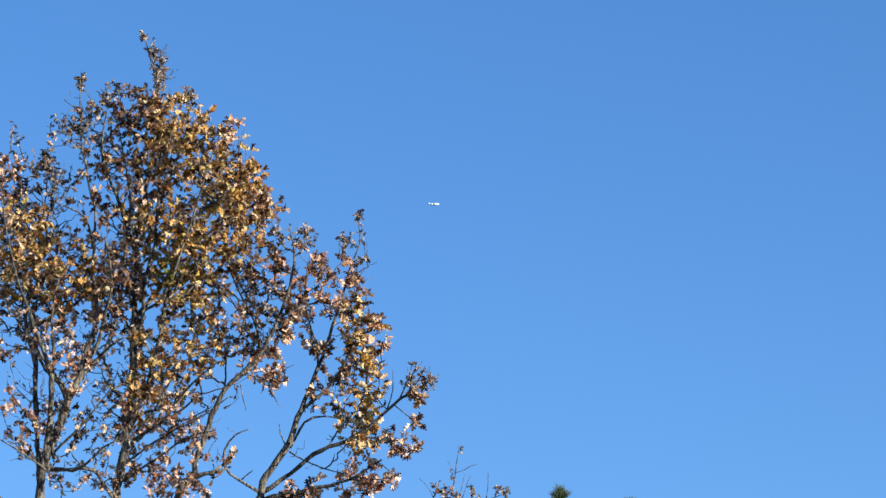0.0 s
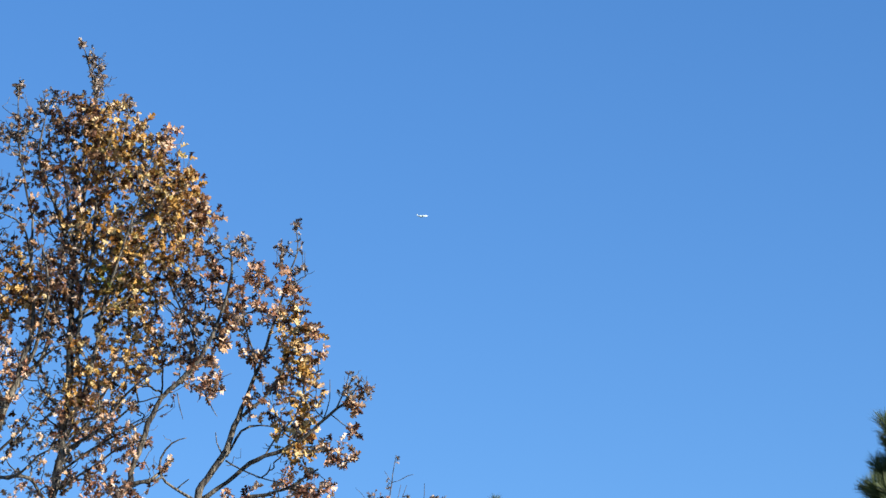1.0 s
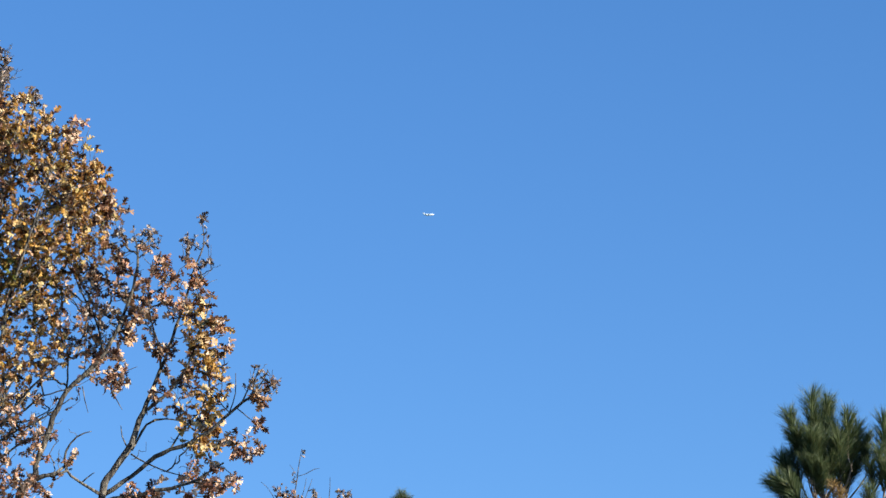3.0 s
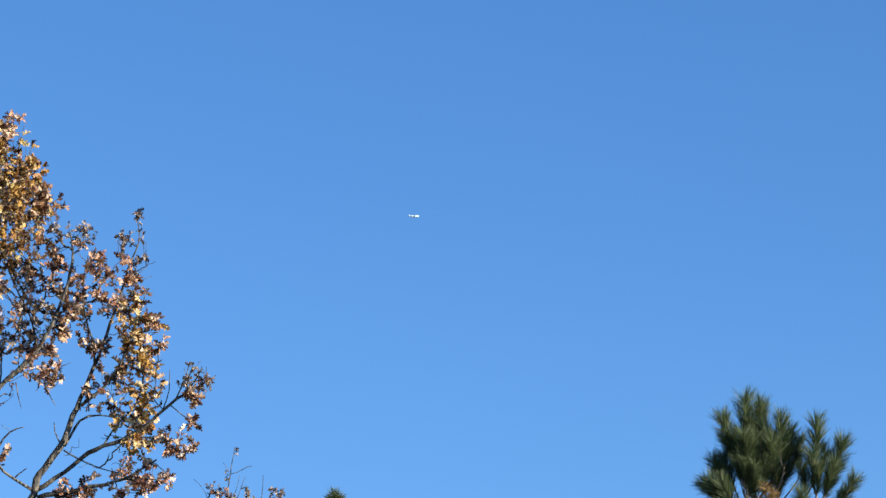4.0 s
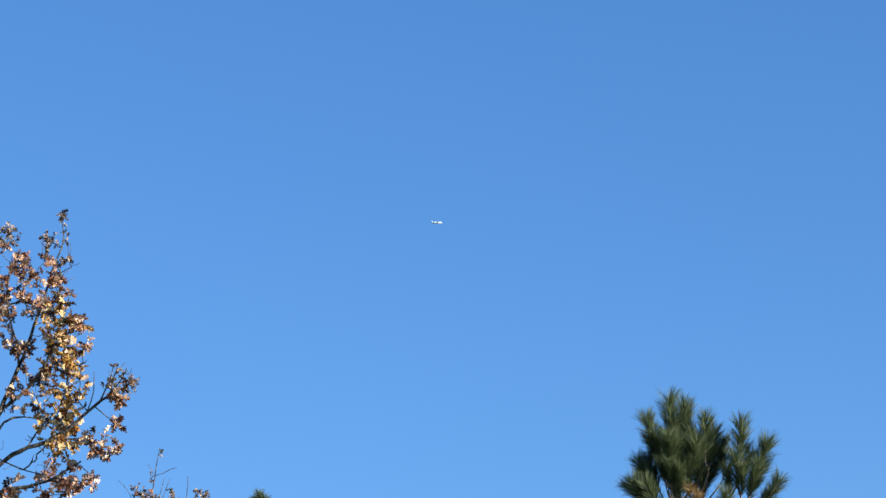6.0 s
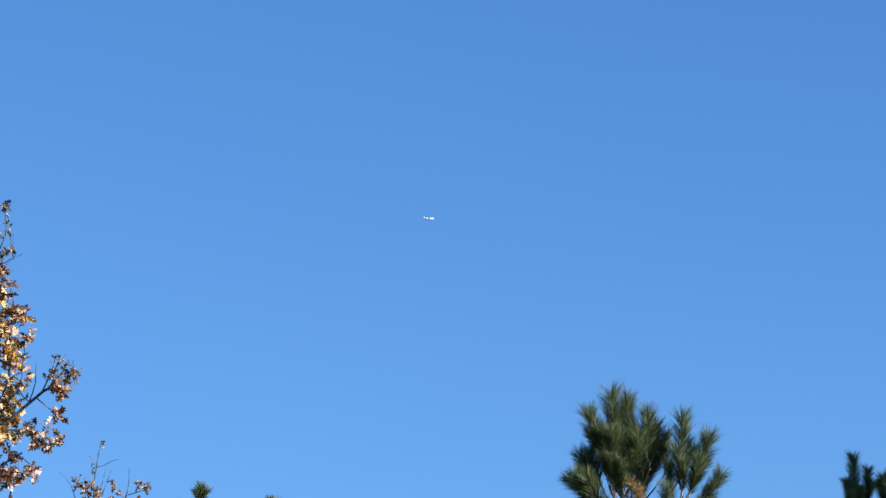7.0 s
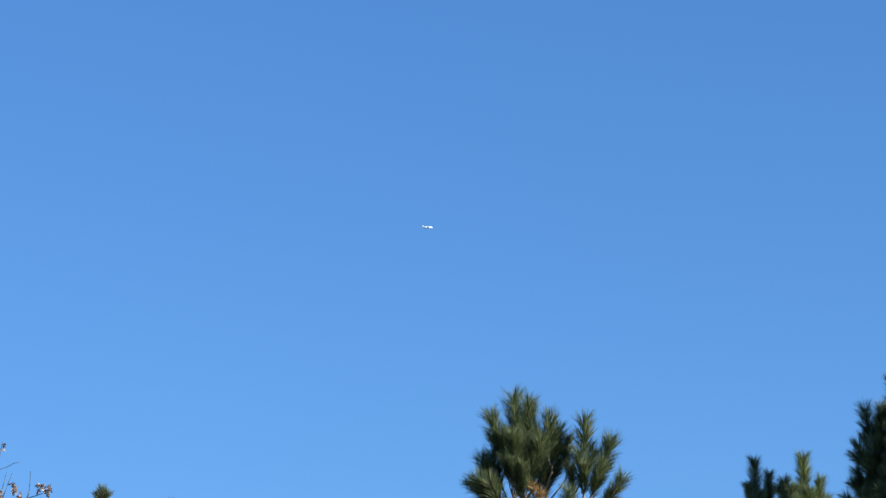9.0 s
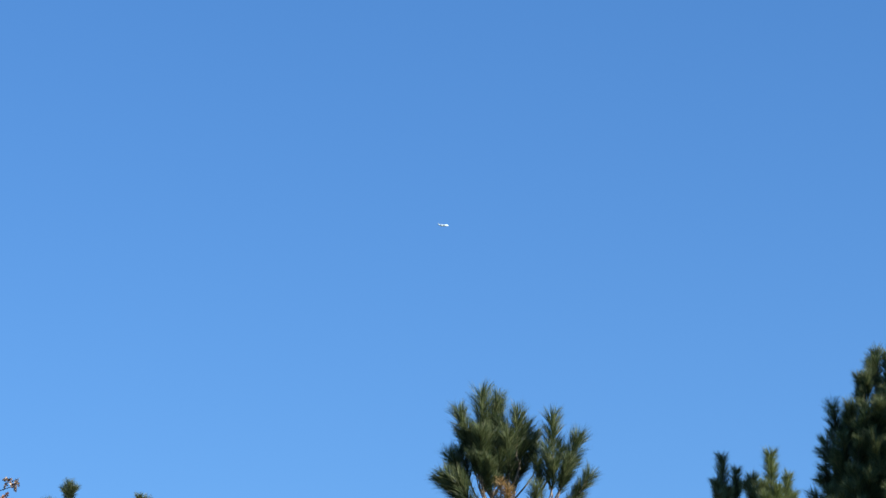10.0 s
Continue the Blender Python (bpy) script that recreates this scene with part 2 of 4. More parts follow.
        verts, faces, mats, n0 = [], [], [], 0
        for i, (p, _, kind) in enumerate(spots):
            v, f = LEAVES[shape[i]]
            if i in single:
                key = (shape[i], kind)
                if key not in single_meshes:
                    single_meshes[key] = mesh_of("leaf", v, f, LEAF_KINDS[kind])
                ob = part_of("leaf", single_meshes[key], self.top)
                ob.matrix_basis = Matrix.Translation(p) @ Matrix(rot[i].tolist()).to_4x4() @ Matrix.Scale(size[i], 4)
                continue
            verts.append(p + size[i] * v @ rot[i].T)
            for face in f:
                faces.append(tuple(n0 + k for k in face))
                mats.append(kinds.index(kind))
            n0 += len(v)
        me = mesh_of("crown", np.vstack(verts), faces, [LEAF_KINDS[k] for k in kinds])
        me.polygons.foreach_set("material_index", mats)
        part_of("crown", me, self.top, "dry golden brown lobed oak leaves", "stuff")


oak = Oak("oak_tree", (-7.58, 47.40, 0), "tall oak with dry golden brown leaves and bare twigs", 5)
oak.limb("trunk", (0.13, 0.02, -0.10, 0.2173), (0.08, 0.01, 1.24, 0.1725), (0.07, 0.01, 3.04, 0.1597), (0.00, 0.00, 5.61, 0.1406))
oak.limb("limb", (0.00, 0.00, 5.58, 0.0971), (-0.71, -0.15, 7.10, 0.0857), (-1.30, -0.29, 8.36, 0.0686), (-1.14, -0.29, 8.98, 0.0571), (-0.93, -0.28, 9.62, 0.0514), (-0.74, -0.28, 10.12, 0.0400), (-0.57, -0.28, 10.81, 0.0286), (-0.61, -0.31, 11.50, 0.0229), (-0.60, -0.34, 12.20, 0.0171), (-0.78, -0.40, 13.20, 0.0114), (-0.81, -0.44, 14.06, 0.0057))
oak.limb("limb", (-0.80, -0.29, 9.96, 0.0343), (-0.48, -0.08, 10.37, 0.0314), (-0.34, 0.10, 10.88, 0.0257), (-0.28, 0.26, 11.77, 0.0171), (-0.24, 0.42, 12.52, 0.0143), (-0.43, 0.54, 13.59, 0.0069))
oak.limb("limb", (-1.19, -0.31, 8.75, 0.0400), (-1.13, -0.41, 9.57, 0.0343), (-1.14, -0.54, 10.08, 0.0286), (-1.37, -0.70, 10.74, 0.0229), (-1.46, -0.83, 11.02, 0.0171), (-1.64, -0.99, 11.69, 0.0114), (-1.74, -1.13, 12.43, 0.0057))
oak.limb("limb", (-1.28, -0.32, 8.82, 0.0343), (-1.38, -0.14, 9.46, 0.0286), (-1.44, 0.05, 10.19, 0.0257), (-1.62, 0.22, 11.04, 0.0200), (-1.46, 0.46, 12.23, 0.0114), (-1.43, 0.66, 13.16, 0.0057))
oak.limb("limb", (-0.94, -0.31, 9.64, 0.0286), (-1.04, -0.24, 9.88, 0.0286), (-1.26, -0.19, 10.10, 0.0229), (-1.47, -0.14, 10.54, 0.0171), (-1.71, -0.10, 10.86, 0.0086))
oak.limb("limb", (-1.01, -0.17, 7.74, 0.0457), (-1.64, -0.37, 8.18, 0.0343), (-2.34, -0.59, 8.95, 0.0286), (-2.72, -0.75, 10.30, 0.0229), (-2.81, -0.84, 11.59, 0.0114))
oak.limb("limb", (-1.01, -0.17, 7.74, 0.0457), (-1.89, -0.07, 7.99, 0.0343), (-2.69, 0.04, 8.51, 0.0229), (-3.50, 0.13, 9.23, 0.0114))
oak.limb("limb", (0.00, 0.00, 5.58, 0.0971), (-0.20, -0.01, 7.33, 0.0743), (-0.27, -0.00, 8.38, 0.0571), (-0.20, 0.03, 9.32, 0.0514), (-0.11, 0.06, 9.94, 0.0486), (-0.10, 0.08, 10.87, 0.0428), (-0.10, 0.11, 11.73, 0.0343), (0.03, 0.15, 12.69, 0.0257), (0.15, 0.19, 13.57, 0.0171), (0.10, 0.20, 14.29, 0.0114), (-0.06, 0.19, 14.87, 0.0057))
oak.limb("limb", (-0.16, 0.07, 9.44, 0.0343), (0.08, -0.05, 9.82, 0.0286), (0.22, -0.19, 10.20, 0.0257), (0.38, -0.32, 10.94, 0.0229), (0.64, -0.45, 11.76, 0.0171), (0.96, -0.56, 12.74, 0.0086))
oak.limb("limb", (-0.23, 0.06, 9.02, 0.0286), (0.05, -0.14, 9.21, 0.0257), (0.42, -0.34, 9.44, 0.0200), (0.78, -0.54, 9.82, 0.0143), (1.15, -0.74, 10.08, 0.0086))
oak.limb("limb", (-0.09, 0.09, 10.87, 0.0286), (0.23, 0.26, 11.29, 0.0257), (0.58, 0.44, 12.03, 0.0200), (1.02, 0.63, 12.70, 0.0114), (1.03, 0.76, 13.73, 0.0057))
oak.limb("limb", (-0.09, 0.09, 11.69, 0.0286), (-0.29, -0.11, 12.40, 0.0229), (-0.52, -0.32, 13.06, 0.0171), (-0.39, -0.47, 13.81, 0.0057))
oak.limb("limb", (-0.08, 0.09, 11.81, 0.0229), (0.32, 0.05, 12.66, 0.0171), (0.59, -0.01, 13.43, 0.0114), (0.64, -0.10, 13.92, 0.0057))
oak.limb("limb", (-0.21, 0.07, 9.25, 0.0229), (0.09, 0.32, 9.51, 0.0171), (0.51, 0.58, 9.51, 0.0114), (0.86, 0.84, 9.74, 0.0057))
oak.limb("limb", (0.00, 0.00, 5.61, 0.0743), (0.39, 0.01, 7.48, 0.0571), (0.52, -0.02, 8.44, 0.0457), (0.73, -0.04, 8.62, 0.0400), (0.82, -0.08, 8.98, 0.0371), (1.14, -0.08, 9.80, 0.0343), (1.37, -0.10, 10.01, 0.0343), (1.66, -0.12, 10.32, 0.0286), (1.90, -0.14, 10.79, 0.0229), (2.09, -0.17, 11.48, 0.0171), (2.06, -0.22, 11.90, 0.0069))
oak.limb("limb", (0.73, -0.09, 8.61, 0.0286), (1.02, 0.05, 8.74, 0.0229), (1.19, 0.17, 8.92, 0.0114), (1.29, 0.29, 9.03, 0.0057))
oak.limb("limb", (1.65, -0.07, 10.33, 0.0171), (1.53, 0.12, 10.77, 0.0143), (1.31, 0.29, 11.20, 0.0114), (1.13, 0.47, 11.55, 0.0057))
oak.limb("limb", (1.15, -0.13, 9.79, 0.0143), (1.14, 0.17, 10.24, 0.0114), (1.02, 0.45, 10.69, 0.0086), (0.79, 0.72, 10.98, 0.0057))
oak.limb("limb", (0.00, 0.00, 5.61, 0.0857), (1.05, 0.18, 7.12, 0.0686), (1.58, 0.28, 8.41, 0.0514), (1.69, 0.32, 8.71, 0.0486), (1.96, 0.38, 9.17, 0.0428), (2.08, 0.42, 9.49, 0.0371), (2.23, 0.47, 9.87, 0.0314), (2.34, 0.51, 10.18, 0.0257), (2.59, 0.56, 10.91, 0.0200), (2.75, 0.61, 11.55, 0.0143), (2.90, 0.65, 11.95, 0.0086), (2.86, 0.67, 12.35, 0.0057))
oak.limb("limb", (1.62, 0.33, 8.48, 0.0343), (2.10, 0.29, 8.80, 0.0314), (2.34, 0.21, 8.97, 0.0314), (2.53, 0.13, 9.05, 0.0286), (2.84, 0.07, 9.15, 0.0257), (3.15, -0.00, 9.35, 0.0229), (3.51, -0.07, 9.66, 0.0171), (3.92, -0.14, 9.87, 0.0057))
oak.limb("limb", (1.99, 0.38, 9.09, 0.0171), (2.15, 0.60, 9.46, 0.0171), (2.40, 0.82, 9.58, 0.0114), (2.70, 1.06, 9.55, 0.0057))
oak.limb("limb", (2.19, 0.40, 9.64, 0.0229), (2.51, 0.33, 9.90, 0.0200), (2.74, 0.26, 10.23, 0.0171), (2.97, 0.18, 10.83, 0.0114), (3.06, 0.09, 11.13, 0.0057))
oak.limb("limb", (1.58, 0.23, 8.48, 0.0229), (1.32, 0.15, 8.62, 0.0200), (1.14, 0.09, 8.80, 0.0171), (1.14, 0.05, 9.03, 0.0143), (1.30, 0.03, 9.22, 0.0114), (1.49, 0.01, 9.29, 0.0057))
oak.limb("limb", (1.34, 0.20, 8.62, 0.0114), (1.46, 0.16, 8.72, 0.0086), (1.52, 0.12, 8.75, 0.0057))
oak.limb("limb", (1.93, 0.37, 9.12, 0.0114), (1.86, 0.36, 9.28, 0.0086), (1.84, 0.36, 9.42, 0.0046))
oak.limb("limb", (2.53, 0.13, 9.05, 0.0143), (2.70, 0.29, 9.38, 0.0114), (2.91, 0.44, 9.64, 0.0086), (3.01, 0.59, 9.98, 0.0057))
oak.limb("limb", (1.66, 0.24, 8.37, 0.0343), (2.22, 0.13, 8.47, 0.0286), (2.80, 0.03, 8.59, 0.0200), (3.27, -0.09, 8.83, 0.0114))
oak.limb("limb", (-0.26, -0.04, 8.31, 0.0286), (-0.47, -0.10, 8.60, 0.0229), (-0.58, -0.15, 8.75, 0.0229), (-0.81, -0.21, 8.75, 0.0229), (-1.14, -0.30, 8.72, 0.0229))
oak.limb("limb", (2.80, 0.06, 8.59, 0.0114), (3.26, 0.01, 8.58, 0.0086), (3.49, -0.07, 8.45, 0.0057))
oak.limb("limb", (-0.20, 0.07, 8.86, 0.0171), (0.31, -0.09, 9.18, 0.0149), (0.79, -0.25, 9.37, 0.0114), (1.28, -0.42, 9.68, 0.0057))
oak.limb("limb", (-0.23, 0.06, 9.09, 0.0171), (0.24, -0.16, 9.57, 0.0131), (0.59, -0.42, 10.15, 0.0069))
oak.limb("limb", (-0.23, 0.06, 8.63, 0.0200), (0.39, -0.14, 8.98, 0.0149), (0.73, -0.39, 9.14, 0.0103), (1.10, -0.64, 9.17, 0.0057))
oak.limb("limb", (-1.07, -0.28, 9.05, 0.0171), (-1.37, -0.54, 9.38, 0.0126), (-1.65, -0.80, 9.74, 0.0069))
oak.limb("limb", (-1.10, -0.29, 8.97, 0.0200), (-0.71, -0.42, 9.31, 0.0149), (-0.31, -0.56, 9.76, 0.0091), (-0.17, -0.74, 10.03, 0.0057))
oak.limb("limb", (-1.17, -0.30, 8.70, 0.0171), (-1.42, -0.61, 8.89, 0.0126), (-1.78, -0.93, 9.10, 0.0069))
oak.limb("limb", (-0.10, 0.09, 10.56, 0.0171), (-0.28, -0.15, 10.98, 0.0126), (-0.37, -0.36, 11.49, 0.0080), (-0.42, -0.58, 11.83, 0.0057))
oak.limb("limb", (3.51, -0.07, 9.66, 0.0103), (3.62, -0.01, 9.94, 0.0080), (3.67, 0.04, 10.18, 0.0046))
oak.limb("limb", (3.64, -0.06, 9.75, 0.0091), (3.79, -0.15, 9.93, 0.0069), (3.86, -0.24, 10.06, 0.0040))
oak.limb("limb", (3.33, 0.01, 9.53, 0.0091), (3.40, 0.12, 9.81, 0.0069), (3.39, 0.22, 10.10, 0.0040))
oak.limb("limb", (3.41, 0.02, 9.60, 0.0086), (3.60, -0.06, 9.43, 0.0069), (3.77, -0.15, 9.32, 0.0046))
oak.limb("limb", (2.87, 0.07, 9.18, 0.0114), (3.33, 0.01, 9.13, 0.0091), (3.64, -0.06, 9.02, 0.0069), (3.80, -0.15, 8.95, 0.0040))
oak.limb("limb", (2.36, 0.42, 10.19, 0.0171), (2.32, 0.25, 10.55, 0.0137), (2.22, 0.07, 10.98, 0.0103), (2.26, -0.10, 11.41, 0.0057))
oak.limb("limb", (-0.69, -0.28, 10.13, 0.0297), (-0.54, -0.30, 10.47, 0.0278), (-0.43, -0.34, 10.80, 0.0241), (-0.35, -0.40, 11.17, 0.0204), (-0.36, -0.50, 11.57, 0.0148), (-0.41, -0.55, 11.80, 0.0074))
oak.limb("limb", (-0.65, -0.28, 10.13, 0.0223), (-0.46, -0.40, 10.27, 0.0186), (-0.26, -0.52, 10.40, 0.0148), (-0.11, -0.60, 10.45, 0.0074))
oak.limb("limb", (-0.90, -0.28, 9.69, 0.0223), (-0.98, -0.33, 9.87, 0.0204), (-1.10, -0.40, 10.03, 0.0186), (-1.25, -0.50, 10.24, 0.0148), (-1.36, -0.60, 10.45, 0.0093))
oak.limb("limb", (-1.08, -0.30, 8.75, 0.0223), (-0.80, -0.50, 8.70, 0.0204), (-0.61, -0.62, 8.77, 0.0167), (-0.38, -0.75, 8.93, 0.0148), (-0.17, -0.85, 9.03, 0.0074))
oak.limb("limb", (-0.15, 0.05, 9.30, 0.0260), (0.01, -0.10, 9.47, 0.0223), (0.19, -0.22, 9.52, 0.0186), (0.34, -0.30, 9.59, 0.0148), (0.35, -0.35, 10.09, 0.0093))
oak.limb("limb", (-0.05, 0.10, 10.90, 0.0223), (0.18, 0.00, 11.00, 0.0204), (0.34, -0.10, 11.11, 0.0186), (0.56, -0.20, 11.31, 0.0148), (0.78, -0.30, 11.42, 0.0074))
oak.limb("limb", (-1.09, -0.30, 8.88, 0.0334), (-1.13, -0.36, 9.27, 0.0315), (-1.12, -0.44, 9.79, 0.0297), (-1.10, -0.50, 10.32, 0.0241), (-1.11, -0.55, 10.84, 0.0186), (-1.02, -0.60, 11.29, 0.0111))
oak.limb("limb", (-1.28, -0.25, 8.60, 0.0297), (-1.36, -0.10, 9.16, 0.0260), (-1.40, 0.00, 9.79, 0.0241), (-1.44, 0.10, 10.35, 0.0223), (-1.50, 0.20, 10.92, 0.0167), (-1.58, 0.25, 11.28, 0.0093))
oak.limb("limb", (-0.62, -0.32, 11.73, 0.0186), (-0.70, -0.45, 12.11, 0.0134), (-0.91, -0.55, 12.25, 0.0111), (-1.10, -0.60, 12.32, 0.0059))
oak.limb("limb", (-1.28, -0.10, 11.79, 0.0148), (-1.30, -0.10, 12.15, 0.0134), (-1.22, -0.10, 12.40, 0.0111), (-1.23, -0.10, 12.62, 0.0097), (-1.33, -0.12, 12.89, 0.0059))
oak.limb("limb", (-0.01, 0.05, 10.24, 0.0297), (0.02, -0.05, 10.84, 0.0278), (0.10, -0.12, 11.45, 0.0241), (0.19, -0.10, 11.92, 0.0223), (0.22, 0.00, 12.57, 0.0186), (0.21, 0.10, 13.07, 0.0130))
oak.limb("limb", (0.42, 0.02, 8.20, 0.0445), (0.58, 0.00, 8.48, 0.0371), (0.78, -0.04, 8.64, 0.0297), (1.01, -0.10, 8.68, 0.0223), (1.20, -0.10, 8.75, 0.0167))
oak.limb("limb", (1.99, 0.30, 9.02, 0.0130), (2.19, 0.20, 8.89, 0.0111), (2.49, 0.10, 8.75, 0.0089), (2.76, 0.05, 8.68, 0.0056))
oak.limb("limb", (3.76, -0.14, 9.78, 0.0097), (3.88, -0.15, 9.84, 0.0074), (4.04, -0.16, 9.96, 0.0045))
oak.limb("limb", (3.62, -0.10, 9.70, 0.0082), (3.69, -0.15, 9.95, 0.0059), (3.75, -0.20, 10.13, 0.0037))
oak.limb("limb", (1.75, 0.10, 9.84, 0.0074), (1.84, 0.10, 9.67, 0.0059), (1.89, 0.10, 9.59, 0.0037))
oak.limb("limb", (1.37, -0.10, 9.88, 0.0089), (1.41, -0.12, 9.69, 0.0067), (1.46, -0.14, 9.51, 0.0037))
oak.limb("limb", (1.77, 0.00, 10.05, 0.0089), (1.91, 0.00, 10.09, 0.0067), (2.09, 0.00, 10.16, 0.0037))
oak.foliage(0.20, 0.03, 14.29, 0.09, 0.32, 34, "dry", 0.30)
oak.foliage(-0.03, -0.00, 14.79, 0.03, 0.04, 7, "dry", 0.10)
oak.foliage(-0.81, -0.44, 14.03, 0.04, 0.14, 6, "dry", 0.20)
oak.foliage(-0.42, -0.07, 13.93, 0.21, 0.14, 12, "dry", 0.40)
oak.foliage(0.61, 0.09, 13.97, 0.09, 0.17, 18, "dry", 0.30)
oak.foliage(0.31, 0.05, 13.57, 0.56, 0.41, 128, "gold", 0.70)
oak.foliage(-0.60, -0.10, 13.35, 0.41, 0.45, 31, "brown", 0.70)
oak.foliage(-0.67, -0.11, 13.39, 0.41, 0.41, 31, "dry", 0.70)
oak.foliage(-0.03, -0.01, 13.68, 0.38, 0.34, 59, "brown", 0.70)
oak.foliage(0.66, 0.10, 12.98, 0.79, 0.53, 255, "gold", 0.70)
oak.foliage(1.31, 0.19, 12.47, 0.38, 0.44, 145, "gold", 0.70)
oak.foliage(1.59, 0.43, 12.44, 0.12, 0.26, 28, "brown", 0.30)
oak.foliage(-0.25, -0.04, 12.73, 0.56, 0.41, 64, "brown", 0.70)
oak.foliage(-0.97, -0.16, 12.79, 0.23, 0.38, 19, "dry", 0.70)
oak.foliage(0.90, 0.13, 11.88, 0.71, 0.45, 170, "gold", 0.70)
oak.foliage(0.21, 0.03, 12.11, 0.53, 0.45, 86, "gold", 0.70)
oak.foliage(1.15, 0.17, 13.42, 0.18, 0.24, 13, "rust", 0.30)
oak.foliage(1.46, 0.21, 12.91, 0.15, 0.15, 13, "gold", 0.30)
oak.foliage(0.64, 0.10, 11.09, 0.49, 0.49, 114, "gold", 0.70)
oak.foliage(0.56, 0.09, 11.33, 0.38, 0.30, 45, "olive", 0.70)
oak.foliage(0.35, 0.05, 10.24, 0.53, 0.56, 122, "gold", 0.70)
oak.foliage(0.05, -0.20, 10.04, 0.23, 0.60, 43, "gold", 0.40)
oak.foliage(-1.62, -0.29, 11.76, 0.53, 0.68, 179, "gold", 0.70)
oak.foliage(-1.79, -0.32, 12.70, 0.23, 0.34, 41, "rust", 0.70)
oak.foliage(-1.30, -0.23, 12.86, 0.19, 0.19, 21, "dry", 0.70)
oak.foliage(-0.94, -0.16, 11.38, 0.49, 0.45, 85, "gold", 0.70)
oak.foliage(-1.45, -0.25, 10.70, 0.53, 0.45, 32, "rust", 0.70)
oak.foliage(-0.37, -0.06, 11.00, 0.41, 0.60, 60, "brown", 0.70)
oak.foliage(-1.00, -0.17, 10.53, 0.45, 0.53, 26, "rust", 0.70)
oak.foliage(-1.61, -0.29, 9.48, 0.36, 0.38, 22, "rust", 0.70)
oak.foliage(0.28, 0.04, 9.47, 0.71, 0.41, 71, "rust", 0.70)
oak.foliage(0.63, 0.10, 8.89, 0.53, 0.41, 43, "rust", 0.70)
oak.foliage(-0.76, -0.13, 9.38, 0.60, 0.56, 36, "brown", 0.70)
oak.foliage(-0.34, -0.06, 8.62, 0.98, 0.26, 40, "rust", 0.70)
oak.foliage(0.59, 0.09, 8.47, 0.38, 0.15, 25, "rust", 0.70)
oak.foliage(1.32, 0.19, 10.79, 0.47, 0.53, 31, "brown", 0.70)
oak.foliage(1.79, 0.25, 11.69, 0.17, 0.29, 14, "brown", 0.70)
oak.foliage(-0.55, -0.09, 10.15, 0.26, 0.30, 16, "dry", 0.70)
oak.foliage(-0.95, -0.16, 12.09, 0.34, 0.45, 14, "dry", 0.70)
oak.foliage(-1.61, -0.29, 13.25, 0.19, 0.15, 9, "dry", 0.70)
oak.foliage(1.40, 0.20, 10.87, 0.56, 0.56, 31, "dry", 0.70)
oak.foliage(1.72, 0.24, 10.13, 0.26, 0.33, 36, "rust", 0.70)
oak.foliage(2.12, 0.29, 11.46, 0.36, 0.44, 32, "rust", 0.70)
oak.foliage(2.08, 0.29, 11.93, 0.32, 0.11, 14, "dry", 0.70)
oak.foliage(2.93, 0.38, 10.64, 0.32, 0.54, 79, "gold", 0.70)
oak.foliage(2.57, 0.34, 11.30, 0.39, 0.49, 30, "rust", 0.70)
oak.foliage(2.78, 0.36, 11.85, 0.17, 0.19, 12, "dry", 0.70)
oak.foliage(2.87, 0.67, 12.35, 0.03, 0.07, 6, "dry", 0.10)
oak.foliage(2.27, 0.31, 10.52, 0.19, 0.23, 10, "brown", 0.70)
oak.foliage(2.99, 0.38, 9.90, 0.32, 0.53, 36, "gold", 0.70)
oak.foliage(3.72, -0.06, 9.93, 0.21, 0.24, 16, "dry", 0.30)
oak.foliage(3.75, -0.06, 9.79, 0.18, 0.19, 5, "brown", 0.30)
oak.foliage(3.57, -0.07, 9.18, 0.26, 0.20, 9, "brown", 0.30)
oak.foliage(3.66, -0.06, 9.36, 0.17, 0.11, 4, "rust", 0.20)
oak.foliage(2.88, 0.37, 9.44, 0.47, 0.30, 22, "gold", 0.70)
oak.foliage(2.54, 0.34, 10.10, 0.34, 0.53, 26, "brown", 0.70)
oak.foliage(3.05, 0.19, 9.14, 0.15, 0.34, 14, "gold", 0.30)
oak.foliage(2.92, 0.38, 8.63, 0.53, 0.26, 38, "rust", 0.70)
oak.foliage(2.13, 0.29, 8.50, 0.41, 0.14, 22, "rust", 0.70)
oak.foliage(1.19, 0.17, 9.01, 0.14, 0.11, 5, "brown", 0.70)
oak.foliage(1.05, 0.16, 7.79, 2.48, 0.45, 170, "rust", 1.60)
oak.foliage(-0.05, -0.01, 6.88, 2.71, 0.83, 202, "gold", 1.80)
oak.foliage(-2.58, -0.49, 11.66, 0.53, 1.05, 187, "gold", 1.20)
oak.foliage(-2.98, -0.51, 9.57, 0.75, 0.98, 154, "rust", 1.20)
oak.foliage(-0.52, 1.94, 11.88, 2.33, 2.26, 187, "brown", 1.00)
oak.foliage(-1.74, 0.71, 12.05, 0.53, 0.75, 77, "brown", 0.60)
oak.foliage(-0.46, -0.08, 9.50, 0.68, 0.53, 28, "dry", 0.70)
oak.foliage(0.36, 0.06, 9.20, 0.68, 0.53, 28, "dry", 0.70)
oak.foliage(-1.50, -0.26, 9.67, 0.45, 0.38, 16, "dry", 0.70)
oak.foliage(-0.90, -0.15, 8.84, 0.64, 0.30, 19, "dry", 0.70)
oak.foliage(-0.16, -0.03, 11.59, 0.29, 0.45, 39, "brown", 0.70)
oak.foliage(-0.24, -0.04, 11.79, 0.30, 0.45, 21, "dry", 0.70)
